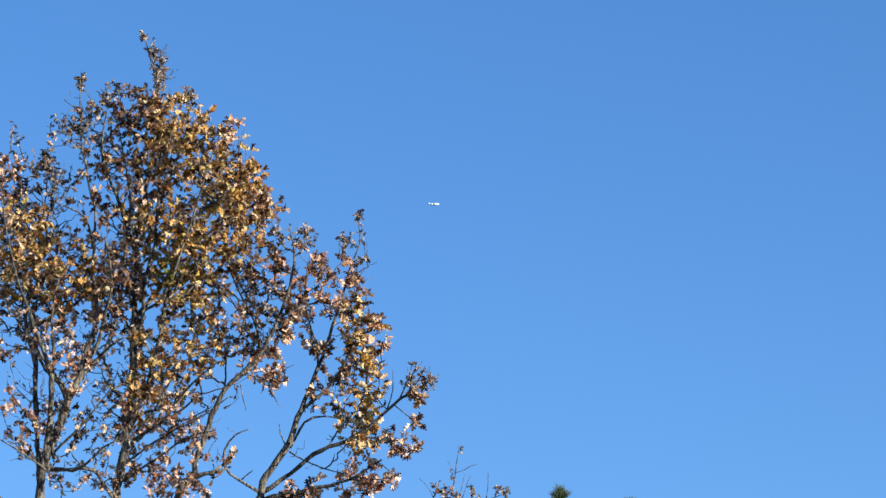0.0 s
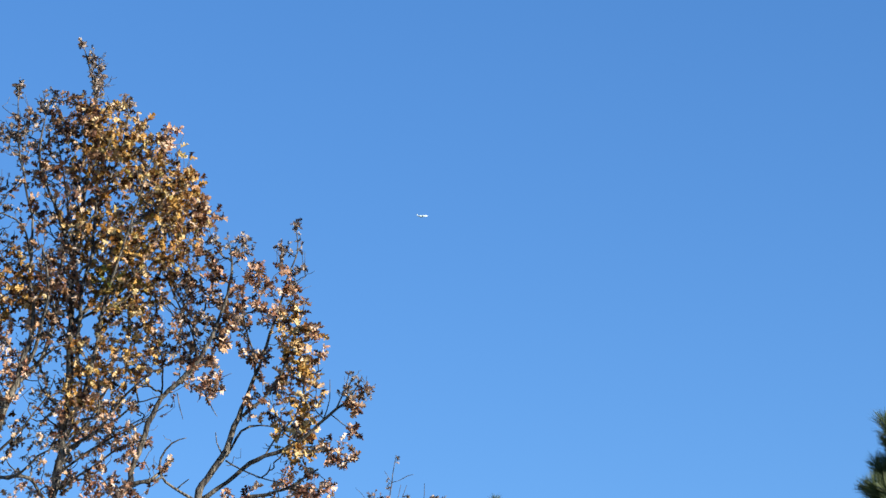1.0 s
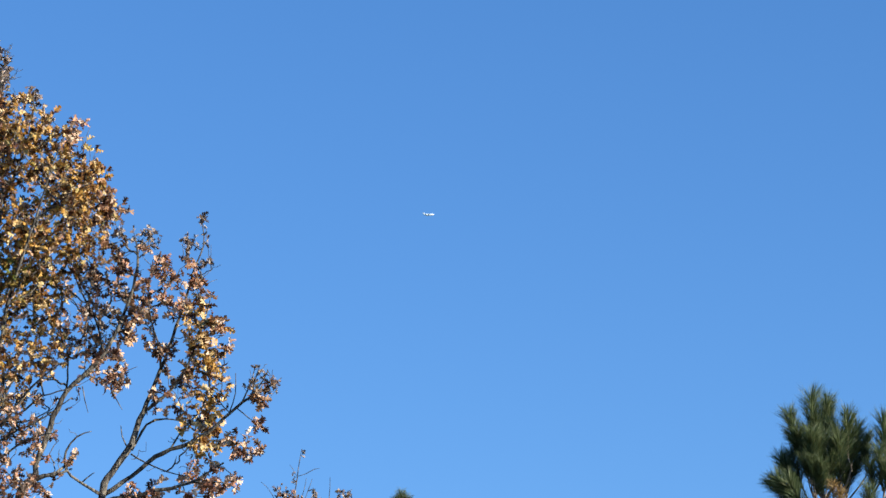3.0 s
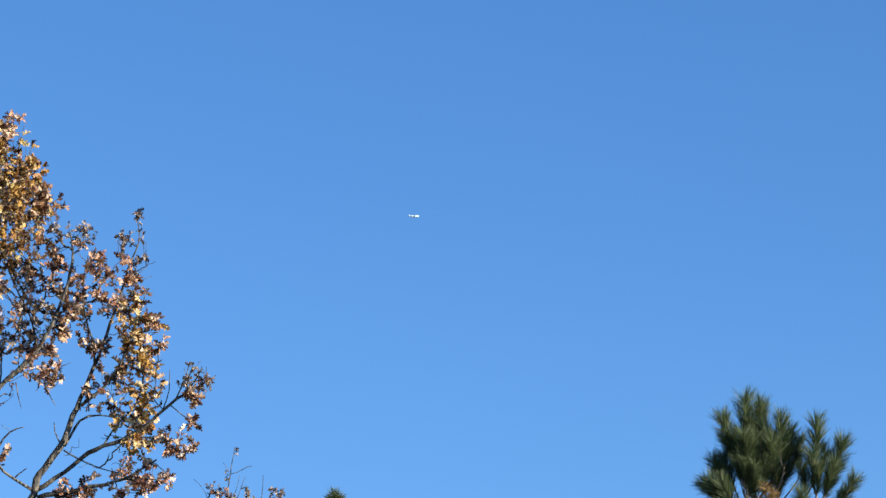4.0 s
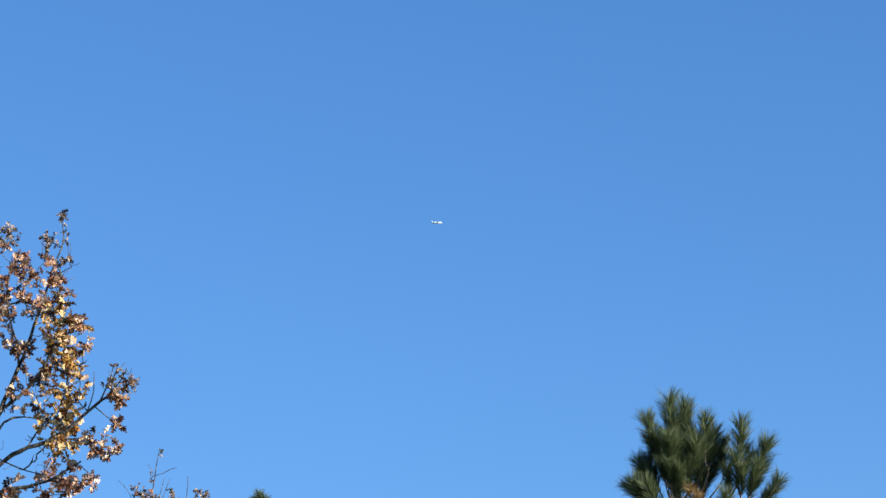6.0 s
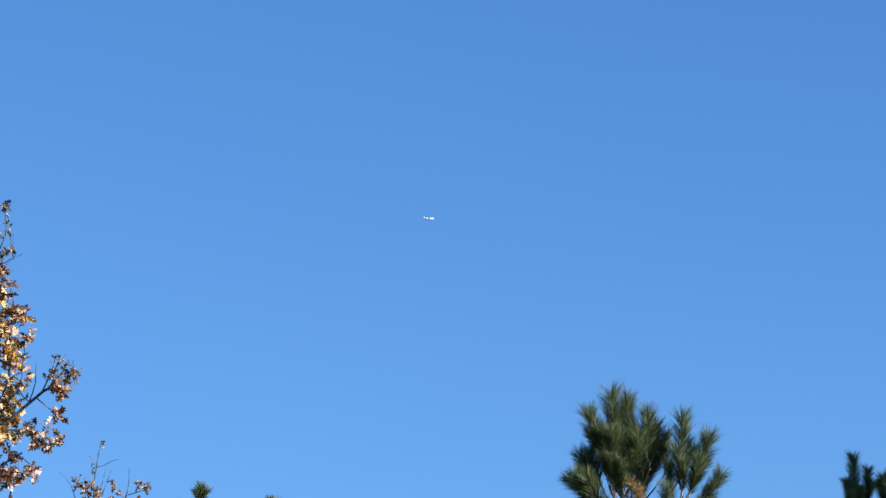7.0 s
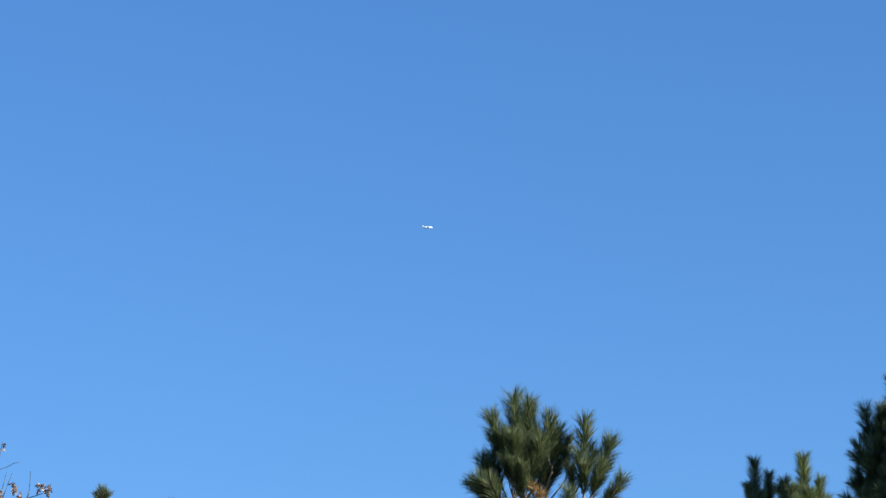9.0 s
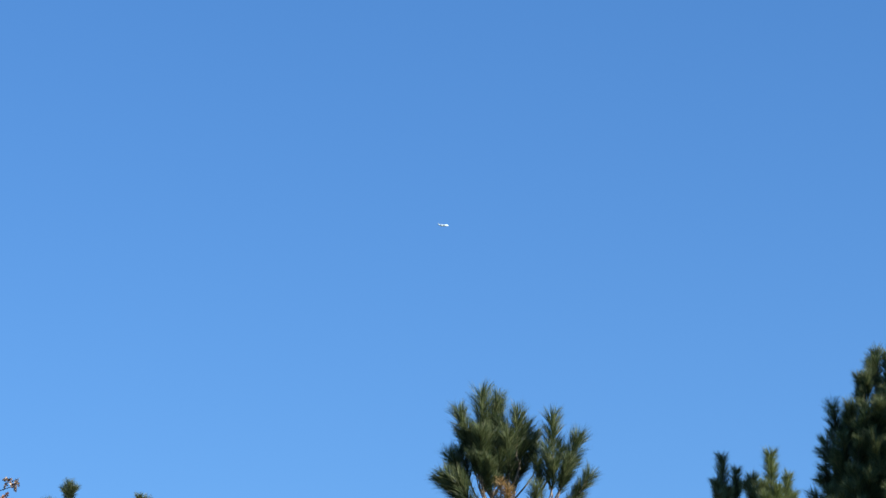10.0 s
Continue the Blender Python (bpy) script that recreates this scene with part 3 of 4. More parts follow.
oak.foliage(-0.68, -0.11, 9.15, 1.05, 0.75, 81, "bare", 0.70)
oak.foliage(0.36, 0.06, 9.31, 0.83, 0.68, 64, "bare", 0.70)
oak.foliage(-1.45, -0.25, 10.70, 0.60, 0.75, 32, "bare", 0.70)
oak.foliage(-0.12, -0.02, 11.55, 0.38, 0.53, 25, "bare", 0.70)
oak.foliage(0.96, 0.14, 9.01, 0.38, 0.30, 9, "bare", 0.70)
oak.foliage(-0.95, -0.16, 12.09, 0.34, 0.53, 27, "bare", 0.70)
oak.foliage(-0.55, -0.09, 10.15, 0.30, 0.38, 16, "bare", 0.70)
oak.foliage(1.85, 0.26, 11.81, 0.23, 0.30, 10, "bare", 0.70)
oak.foliage(1.32, 0.19, 10.87, 0.45, 0.45, 21, "bare", 0.70)
oak.foliage(3.73, 0.44, 10.07, 0.23, 0.30, 18, "bare", 0.70)
oak.foliage(-1.14, -0.20, 10.14, 0.68, 0.68, 46, "bare", 0.70)
oak.foliage(-0.38, -0.06, 9.08, 0.90, 0.60, 52, "bare", 0.70)
oak.foliage(2.84, 0.37, 11.50, 0.30, 0.45, 22, "bare", 0.70)
oak.foliage(0.18, 0.03, 14.40, 0.19, 0.38, 20, "bare", 0.70)
oak.foliage(-0.76, -0.13, 13.75, 0.38, 0.38, 22, "bare", 0.70)
oak.foliage(0.58, 0.09, 9.78, 0.60, 0.45, 34, "bare", 0.70)
oak.foliage(1.23, 0.18, 13.30, 0.19, 0.30, 10, "bare", 0.70)
oak.foliage(-1.33, -0.23, 12.08, 0.45, 0.75, 37, "bare", 0.70)
oak.foliage(2.62, 0.34, 9.02, 0.60, 0.30, 22, "bare", 0.70)
oak.foliage(2.15, 0.29, 11.81, 0.30, 0.23, 15, "bare", 0.70)
oak.foliage(1.66, 0.10, 10.96, 0.28, 0.37, 13, "brown", 0.50)
oak.foliage(1.60, 0.10, 10.84, 0.30, 0.37, 26, "dry", 0.50)
oak.foliage(1.34, 0.10, 10.54, 0.26, 0.26, 16, "brown", 0.50)
oak.foliage(-0.52, 0.10, 12.39, 0.22, 0.30, 22, "bare", 0.50)
oak.foliage(-0.53, -0.20, 12.29, 0.22, 0.30, 8, "brown", 0.50)
oak.foliage(-0.84, -0.40, 10.10, 0.26, 0.30, 16, "rust", 0.50)
oak.foliage(0.97, 0.10, 10.49, 0.19, 0.26, 18, "gold", 0.50)
oak.foliage(-1.53, -0.50, 9.20, 0.26, 0.26, 14, "rust", 0.50)
oak.foliage(3.67, -0.10, 8.97, 0.19, 0.09, 7, "rust", 0.20)
oak.foliage(-1.03, -0.50, 13.36, 0.16, 0.19, 14, "dry", 0.30)
oak.foliage(-1.03, -0.50, 13.36, 0.19, 0.22, 14, "bare", 0.30)
oak.foliage(-0.81, -0.40, 13.92, 0.09, 0.26, 10, "bare", 0.10)
oak.foliage(-1.30, -0.10, 13.09, 0.10, 0.11, 14, "dry", 0.15)
oak.foliage(-1.47, -0.20, 12.87, 0.13, 0.10, 5, "brown", 0.15)
oak.foliage(0.19, 0.20, 14.53, 0.13, 0.22, 16, "bare", 0.15)
oak.foliage(0.35, 0.20, 14.30, 0.10, 0.09, 8, "bare", 0.15)
oak.foliage(2.92, 0.67, 12.19, 0.06, 0.16, 4, "dry", 0.10)
oak.foliage(2.68, 0.60, 12.02, 0.10, 0.05, 6, "dry", 0.10)
oak.foliage(0.84, 0.10, 13.57, 0.10, 0.15, 12, "dry", 0.20)
oak.foliage(1.14, 0.20, 13.39, 0.09, 0.10, 8, "rust", 0.20)
oak.foliage(2.24, 0.20, 12.02, 0.13, 0.09, 8, "dry", 0.20)
oak.foliage(3.08, 0.30, 10.86, 0.15, 0.19, 9, "rust", 0.30)
oak.foliage(3.28, 0.20, 10.45, 0.09, 0.10, 3, "rust", 0.20)
oak.foliage(-1.22, 1.20, 11.36, 0.97, 0.82, 70, "brown", 0.60)
oak.foliage(-0.10, 1.20, 10.61, 0.82, 0.89, 60, "brown", 0.60)
oak.foliage(-0.65, 1.00, 9.49, 0.97, 0.67, 34, "rust", 0.50)
oak.foliage(-1.65, 0.90, 11.53, 0.59, 0.52, 30, "gold", 0.50)
oak.foliage(0.19, 1.20, 12.12, 0.97, 0.89, 60, "brown", 0.60)
oak.foliage(0.16, 0.20, 14.37, 0.07, 0.26, 7, "dry", 0.12)
oak.foliage(0.07, 0.20, 14.65, 0.07, 0.13, 12, "dry", 0.12)
oak.foliage(-0.81, -0.42, 14.07, 0.05, 0.12, 8, "dry", 0.08)
oak.foliage(-0.45, 0.30, 14.17, 0.09, 0.07, 8, "dry", 0.15)
oak.foliage(-0.55, -0.10, 13.87, 0.07, 0.10, 8, "dry", 0.15)
oak.foliage(-0.82, -0.40, 13.48, 0.13, 0.22, 12, "dry", 0.20)
oak.foliage(-1.13, -0.10, 12.54, 0.21, 0.18, 12, "dry", 0.20)
oak.foliage(-1.17, -0.10, 12.50, 0.22, 0.19, 12, "bare", 0.20)
oak.foliage(1.96, 0.10, 10.67, 0.15, 0.21, 12, "brown", 0.30)
oak.foliage(2.93, 0.60, 11.72, 0.10, 0.10, 8, "dry", 0.15)
oak.foliage(2.82, 0.60, 11.47, 0.10, 0.12, 8, "rust", 0.20)
oak.foliage(3.90, -0.15, 9.84, 0.09, 0.07, 7, "dry", 0.12)
oak.foliage(3.50, -0.15, 9.00, 0.12, 0.07, 7, "rust", 0.15)
oak.foliage(3.72, -0.15, 9.69, 0.07, 0.10, 5, "brown", 0.12)
oak.foliage(2.08, 0.10, 10.99, 0.16, 0.25, 16, "brown", 0.30)
oak.foliage(1.53, 0.00, 11.37, 0.19, 0.22, 16, "brown", 0.40)
oak.foliage(1.52, 0.00, 11.33, 0.21, 0.24, 12, "dry", 0.40)
oak.foliage(1.84, 0.00, 11.97, 0.12, 0.12, 10, "dry", 0.25)
oak.foliage(-1.76, -0.30, 10.32, 0.18, 0.13, 8, "rust", 0.30)
oak.grow()

young_oak = Oak("young_oak_tree", (-3.85, 55.87, 0.05), "slim young oak with sparse reddish brown leaves", 9)
young_oak.limb("trunk", (0.19, 0.01, -0.10, 0.1193), (0.10, 0.01, 4.12, 0.0969), (0.07, 0.00, 7.14, 0.0671), (-0.01, -0.00, 8.81, 0.0373), (-0.11, -0.01, 9.50, 0.0116), (-0.08, -0.01, 9.86, 0.0083), (-0.05, -0.00, 10.10, 0.0063), (-0.01, -0.00, 10.30, 0.0039))
young_oak.limb("limb", (-0.08, -0.01, 9.87, 0.0057), (0.05, 0.00, 9.91, 0.0052), (0.17, 0.01, 9.98, 0.0052), (0.26, 0.02, 10.00, 0.0039))
young_oak.limb("limb", (-0.08, -0.01, 9.86, 0.0039), (-0.15, -0.01, 9.98, 0.0034), (-0.20, -0.01, 10.05, 0.0031))
young_oak.limb("limb", (-0.04, -0.00, 9.43, 0.0065), (0.03, 0.00, 9.68, 0.0044), (0.06, 0.00, 9.84, 0.0031))
young_oak.limb("limb", (-0.01, -0.00, 9.34, 0.0065), (0.09, 0.01, 9.65, 0.0044), (0.15, 0.01, 9.83, 0.0031))
young_oak.limb("limb", (0.04, 0.00, 8.46, 0.0267), (0.27, 0.02, 9.08, 0.0200), (0.41, 0.03, 9.53, 0.0070), (0.43, 0.03, 9.86, 0.0039))
young_oak.limb("limb", (0.03, 0.00, 8.46, 0.0200), (-0.30, -0.02, 9.07, 0.0109), (-0.47, -0.03, 9.58, 0.0052), (-0.65, -0.05, 9.78, 0.0031))
young_oak.limb("limb", (0.41, 0.03, 9.44, 0.0065), (0.66, 0.04, 9.53, 0.0057), (0.77, 0.05, 9.67, 0.0034))
young_oak.foliage(-0.33, -0.02, 9.62, 0.11, 0.12, 14, "dry", 0.25)
young_oak.foliage(-0.22, -0.02, 9.59, 0.09, 0.11, 8, "rust", 0.25)
young_oak.foliage(-0.03, -0.00, 9.50, 0.06, 0.07, 9, "dry", 0.20)
young_oak.foliage(0.17, 0.01, 9.58, 0.06, 0.11, 12, "dry", 0.20)
young_oak.foliage(0.57, 0.04, 9.62, 0.06, 0.06, 9, "dry", 0.20)
young_oak.foliage(0.72, 0.05, 9.58, 0.08, 0.08, 9, "dry", 0.20)
young_oak.foliage(-0.02, -0.00, 10.23, 0.03, 0.08, 3, "dry", 0.05)
young_oak.foliage(-0.14, -0.01, 9.83, 0.05, 0.16, 3, "dry", 0.10)
young_oak.foliage(0.22, 0.02, 9.27, 0.53, 0.18, 37, "rust", 0.40)
young_oak.foliage(0.06, 0.00, 8.81, 0.96, 0.61, 140, "rust", 0.80)
young_oak.foliage(0.07, 0.01, 7.76, 1.14, 0.79, 140, "brown", 1.00)
young_oak.grow(0, (2, 5))


# ---- pines ----
def shoot_mesh(seed, material, length=0.34, needle=0.15, count=250, spread=46):
    """The end of a pine branch: a woody stem with a brush of long needles."""
    rng = np.random.default_rng(seed)
    verts, faces = [], []
    tube([(0, 0, -0.05, 0.011), (0.004, 0, length * 0.4, 0.009), (0, 0.003, length * 0.8, 0.007), (0, 0, length, 0.003)], 5, verts, faces)
    stem, slots = len(faces), []
    bundle = 4
    for k in range(count // bundle):
        t = rng.uniform(0.0, 1.0) ** 0.8
        base = np.array((0, 0, length * t))
        turn = rng.uniform(0, 2 * math.pi)
        lean = spread * (0.45 + 0.55 * rng.uniform() ** 0.7) * (1.05 - 0.13 * t)
        for _ in range(bundle):
            a, b = radians(lean + rng.normal() * 4), turn + radians(rng.normal() * 7)
            way = np.array((math.sin(a) * math.cos(b), math.sin(a) * math.sin(b), math.cos(a)))
            size = needle * rng.uniform(0.8, 1.1)
            side = np.cross(way, rng.normal(size=3))
            side *= 0.0019 / np.linalg.norm(side)
            droop = np.array((0, 0, -0.02 * size / 0.15)) * rng.uniform(0, 1)
            n = len(verts)
            mid, end = base + way * size * 0.55, base + way * size + droop
            verts += [base - side, base + side, mid + side, mid - side, end]
            faces += [(n, n + 1, n + 2, n + 3), (n + 3, n + 2, n + 4)]
            slots += [2, 2] if t < 0.5 else [0, 0]  # the lower, older needles: darker, which also puts the core's shade into the colour
    me = mesh_of("shoot", verts, faces, [material, PINE_BARK, LOWER_NEEDLE if material is NEEDLE else material])
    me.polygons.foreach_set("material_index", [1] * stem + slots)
    return me


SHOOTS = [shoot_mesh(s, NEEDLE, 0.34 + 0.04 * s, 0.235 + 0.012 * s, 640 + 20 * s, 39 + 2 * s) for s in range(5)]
LEADERS = [shoot_mesh(60 + s, NEEDLE, 0.55 + 0.06 * s, 0.24, 1200, 48) for s in range(3)]
YELLOW_LEADERS = [shoot_mesh(70 + s, YELLOW_NEEDLE, 0.55 + 0.06 * s, 0.23, 1200, 46) for s in range(3)]
LOWER_SHOOTS = [shoot_mesh(20 + s, NEEDLE, 0.34 + 0.03 * s, 0.18, 160, 48) for s in range(3)]
DEAD_SHOOT = shoot_mesh(40, OLD_NEEDLE, 0.2, 0.14, 299, 70)


class Pine:
    """A pine: a trunk, branches that curve up to their ends, and needled shoots on these."""

    def __init__(self, place, label, seed, scale=1.0):
        self.top = thing("pine_tree", place, label, "tree", "pines")
        self.rng, self.scale, self.trunk_path = np.random.default_rng(seed), scale, None

    def trunk(self, *points):
        self.trunk_path = spline(points, 0.3)
        verts, faces = [], []
        tube(self.trunk_path, 10, verts, faces, 0.15)
        part_of("trunk", mesh_of("trunk", verts, faces, PINE_BARK, True), self.top)

    def shoot(self, branch, place, way, size=1.0, mesh=None, choice=None):
        choice = choice or SHOOTS
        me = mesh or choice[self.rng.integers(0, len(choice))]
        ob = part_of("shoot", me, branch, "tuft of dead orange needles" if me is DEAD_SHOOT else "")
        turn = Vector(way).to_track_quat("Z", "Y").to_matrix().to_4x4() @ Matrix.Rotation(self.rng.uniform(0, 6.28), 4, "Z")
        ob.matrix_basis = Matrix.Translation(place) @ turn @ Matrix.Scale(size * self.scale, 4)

    def branch(self, x, y, z, lean=0.0, back=0.0, size=1.0, extra=3, drop=0.9, mesh=None, choice=None):
        """A branch whose end shoot tops out at (x, y, z), tipped by lean to +x and by back to +y."""
        rng, s = self.rng, self.scale * size
        way = Vector((lean, back, 1)).normalized()
        choice = choice or SHOOTS
        lead = mesh or choice[rng.integers(0, len(choice))]
        tip = Vector((x, y, z)) - way * max(v.co.z for v in lead.vertices) * 0.91 * s
        low = [p for p in self.trunk_path if p[2] < tip.z - 0.25] or [self.trunk_path[0]]
        want = tip.z - drop * (0.35 + (tip.xy - Vector(low[-1][:2])).length)
        root = min(low, key=lambda p: abs(p[2] - want))
        a, r = Vector(root[:3]), 0.009 * s + 0.004
        path = spline([(*a, r * 1.5), (*(a.lerp(tip, 0.6) + Vector((0, 0, -0.12)) * (tip - a).length), r), (*(tip - way * 0.15), r * 0.8), (*tip, r * 0.6)], 0.12)
        verts, faces = [], []
        tube(path, 6, verts, faces)
        wood = part_of("branch", mesh_of("branch", verts, faces, PINE_BARK, True), self.top)
        self.shoot(wood, tip, way, size, lead)
        for k in range(extra):
            t = 0.95 - 0.22 * (k + rng.uniform(0, 0.6)) / max(1, extra) * 2.2
            p = Vector(path[max(0, min(len(path) - 1, int(t * len(path))))][:3])
            out = Vector((way.x + rng.uniform(-0.6, 0.6), 0.5 * way.y + rng.uniform(-0.25, 0.25), rng.uniform(0.7, 1.1)))
            self.shoot(wood, p, out, size * rng.uniform(0.7, 0.95), mesh, choice)

    def cone(self, x, y, apex, half, height, count, size=1.1):
        """Branches all round an upright crown, which is half metres wide to each side at height metres under its apex."""
        for k in range(count):
            f = ((k + 0.5) / count) ** 0.6
            a, r = k * 2.4 + self.rng.uniform(-0.3, 0.3), half * f ** 0.75 * self.rng.uniform(0.8, 1.0)
            self.branch(x + r * math.cos(a), y + r * math.sin(a), apex - height * f, 0.5 * f * math.cos(a), 0.5 * f * math.sin(a), size, 4, 0.8)

    def lower(self, z0, z1, reach0, reach1, count):
        """The branches further down the trunk, round on all sides."""
        for k in range(count):
            f = (k + 0.5) / count
            z, a = z0 + (z1 - z0) * f, k * 2.4
            near = min(self.trunk_path, key=lambda p: abs(p[2] - z))
            r = (reach0 + (reach1 - reach0) * f) * self.rng.uniform(0.7, 1.1)
            self.branch(near[0] + r * math.cos(a), near[1] + r * math.sin(a), z + 0.3, 0.5 * math.cos(a), 0.5 * math.sin(a), 1.2, 3, 0.5, None, LOWER_SHOOTS)



pine = Pine((3.99, 49.85, 0), "green pine with long needles and upswept shoots", 3, 1.00)
pine.trunk((-0.02, 0.00, -0.10, 0.157), (-0.01, 0.00, 3.80, 0.117), (-0.02, 0.00, 6.89, 0.070), (-0.08, 0.01, 7.99, 0.047), (-0.17, 0.01, 8.63, 0.027), (-0.27, 0.02, 9.27, 0.016))
pine.branch(-0.31, 0.00, 10.30, 0.00, 0.00, 1.23, 1, 0.9)
pine.branch(-0.04, 0.20, 10.22, 0.22, 0.10, 1.12, 1, 0.9)
pine.branch(-0.69, -0.15, 9.97, -0.30, 0.00, 1.18, 1, 0.9)
pine.branch(-0.53, -0.30, 9.69, -0.15, -0.20, 1.18, 1, 0.9)
pine.branch(-0.35, -0.40, 9.64, 0.00, -0.25, 1.23, 1, 0.9)
pine.branch(-0.14, -0.20, 9.71, 0.10, -0.10, 1.18, 1, 0.9)
pine.branch(0.20, -0.10, 9.99, 0.05, 0.00, 1.18, 1, 0.9)
pine.branch(0.36, 0.10, 9.82, 0.20, 0.10, 1.12, 1, 0.9)
pine.branch(0.02, -0.35, 9.61, -0.05, -0.30, 1.12, 1, 0.9)
pine.branch(0.46, 0.20, 9.69, 0.05, 0.10, 0.90, 1, 0.9)
pine.branch(0.68, -0.05, 9.95, 0.00, 0.00, 1.29, 1, 0.9)
pine.branch(0.56, -0.30, 9.46, -0.10, -0.30, 1.00, 0, 0.9)
pine.branch(1.10, 0.00, 9.65, 0.35, 0.00, 1.23, 1, 0.9)
pine.branch(0.93, -0.30, 9.27, 0.30, -0.20, 1.00, 1, 0.9)
pine.branch(0.67, -0.40, 9.21, 0.05, -0.30, 1.05, 0, 0.9)
pine.branch(0.44, -0.30, 9.22, -0.10, -0.20, 1.00, 0, 0.9)
pine.branch(1.28, 0.00, 9.09, 0.60, 0.00, 1.05, 1, 0.5)
pine.branch(1.11, 0.20, 8.90, 0.45, 0.20, 1.00, 1, 0.9)
pine.branch(0.39, -0.75, 8.84, 0.00, -0.30, 1.00, 0, 0.9)
pine.branch(-0.82, 0.05, 9.40, -0.40, 0.00, 1.05, 1, 0.9)
pine.branch(-0.64, 0.25, 9.46, -0.30, 0.20, 1.00, 1, 0.9)
pine.branch(-1.05, -0.60, 8.92, -1.10, -0.20, 1.25, 0, 0.5)
pine.branch(-0.98, -0.70, 8.98, -0.90, -0.20, 1.25, 0, 0.5)
pine.branch(-0.79, -0.80, 8.94, -0.55, -0.30, 1.25, 0, 0.9)
pine.branch(-0.51, -0.40, 9.30, -0.25, -0.30, 0.80, 0, 0.9)
pine.branch(-0.37, -0.50, 9.26, -0.10, -0.35, 0.80, 1, 0.9)
pine.branch(-0.21, -0.45, 9.23, 0.15, -0.35, 0.80, 1, 0.9)
pine.branch(-0.03, -0.30, 9.34, 0.20, -0.20, 0.92, 0, 0.9)
pine.branch(0.24, 0.50, 9.51, 0.10, 0.40, 1.05, 2, 0.9)
pine.branch(0.31, 0.30, 9.61, 0.15, 0.20, 1.12, 1, 0.9)
pine.branch(0.14, 0.35, 9.59, 0.00, 0.20, 1.12, 1, 0.9)
pine.branch(-0.38, 0.35, 9.60, -0.10, 0.30, 1.18, 1, 0.9)
pine.branch(-0.14, 0.35, 9.64, 0.10, 0.30, 1.18, 1, 0.9)
pine.branch(-0.13, -1.09, 8.78, 0.00, -0.20, 1.00, 3, 0.9, DEAD_SHOOT)
pine.branch(-0.02, -1.10, 8.70, 0.10, -0.20, 1.00, 2, 0.9, DEAD_SHOOT)
pine.lower(7.84, 3.80, 0.9, 2.2, 26)

tall_pine = Pine((11.53, 58.88, 0), "tall dense dark green pine with long needles", 6, 1.00)
tall_pine.trunk((-0.12, 0.02, -0.10, 0.244), (-0.01, 0.00, 6.05, 0.169), (0.03, -0.01, 8.83, 0.113), (0.05, -0.01, 10.72, 0.066), (0.04, -0.01, 11.49, 0.038), (0.02, -0.00, 11.96, 0.019))
tall_pine.branch(-0.56, 0.11, 12.61, -0.05, 0.00, 1.05, 4, 0.9)
tall_pine.branch(-0.90, 0.07, 12.15, -0.25, 0.00, 1.00, 3, 0.9)
tall_pine.branch(-0.80, -0.26, 12.14, -0.10, -0.30, 1.00, 3, 0.9)
tall_pine.branch(-0.35, 0.17, 12.56, 0.00, 0.00, 1.00, 4, 0.9)
tall_pine.branch(-1.30, 0.34, 11.74, -0.15, 0.00, 1.10, 5, 0.7)
tall_pine.branch(-1.10, -0.30, 11.64, -0.10, -0.30, 1.10, 5, 0.7)
tall_pine.branch(-0.87, -0.55, 11.47, 0.00, -0.40, 1.10, 5, 0.7)
tall_pine.branch(-0.61, -0.60, 11.61, 0.10, -0.40, 1.10, 5, 0.7)
tall_pine.branch(-1.47, 0.27, 11.12, -0.40, 0.00, 1.10, 5, 0.7)
tall_pine.branch(-1.25, -0.28, 11.13, -0.20, -0.30, 1.10, 5, 0.7)
tall_pine.branch(-0.99, -0.63, 10.99, 0.00, -0.40, 1.10, 5, 0.7)
tall_pine.branch(-0.73, -0.78, 10.92, 0.00, -0.40, 1.10, 5, 0.7)
tall_pine.branch(-1.50, 0.37, 10.66, -0.50, 0.00, 1.10, 5, 0.7)
tall_pine.branch(-1.34, -0.16, 10.73, -0.30, -0.20, 1.10, 5, 0.7)
tall_pine.branch(-1.13, -0.60, 10.52, -0.10, -0.40, 1.10, 5, 0.7)
tall_pine.branch(-0.85, -0.86, 10.39, 0.00, -0.40, 1.10, 5, 0.7)
tall_pine.branch(-1.70, 0.31, 10.20, -0.60, 0.00, 1.10, 5, 0.7)
tall_pine.branch(-1.50, -0.23, 10.19, -0.40, -0.20, 1.10, 5, 0.7)
tall_pine.branch(-1.30, -0.68, 10.04, -0.20, -0.40, 1.10, 5, 0.7)
tall_pine.branch(-1.02, -0.93, 9.91, 0.00, -0.40, 1.10, 5, 0.7)
tall_pine.branch(-1.11, 0.81, 11.46, -0.30, 0.30, 1.10, 5, 0.7)
tall_pine.branch(-0.70, 0.94, 11.48, 0.00, 0.50, 1.10, 5, 0.7)
tall_pine.branch(-1.19, 1.03, 10.62, -0.30, 0.40, 1.10, 5, 0.7)
tall_pine.branch(-0.78, 1.16, 10.55, 0.00, 0.50, 1.10, 5, 0.7)
tall_pine.cone(0.14, -0.03, 12.78, 1.7, 2.9, 85)
tall_pine.lower(9.94, 4.24, 1.4, 2.8, 36)

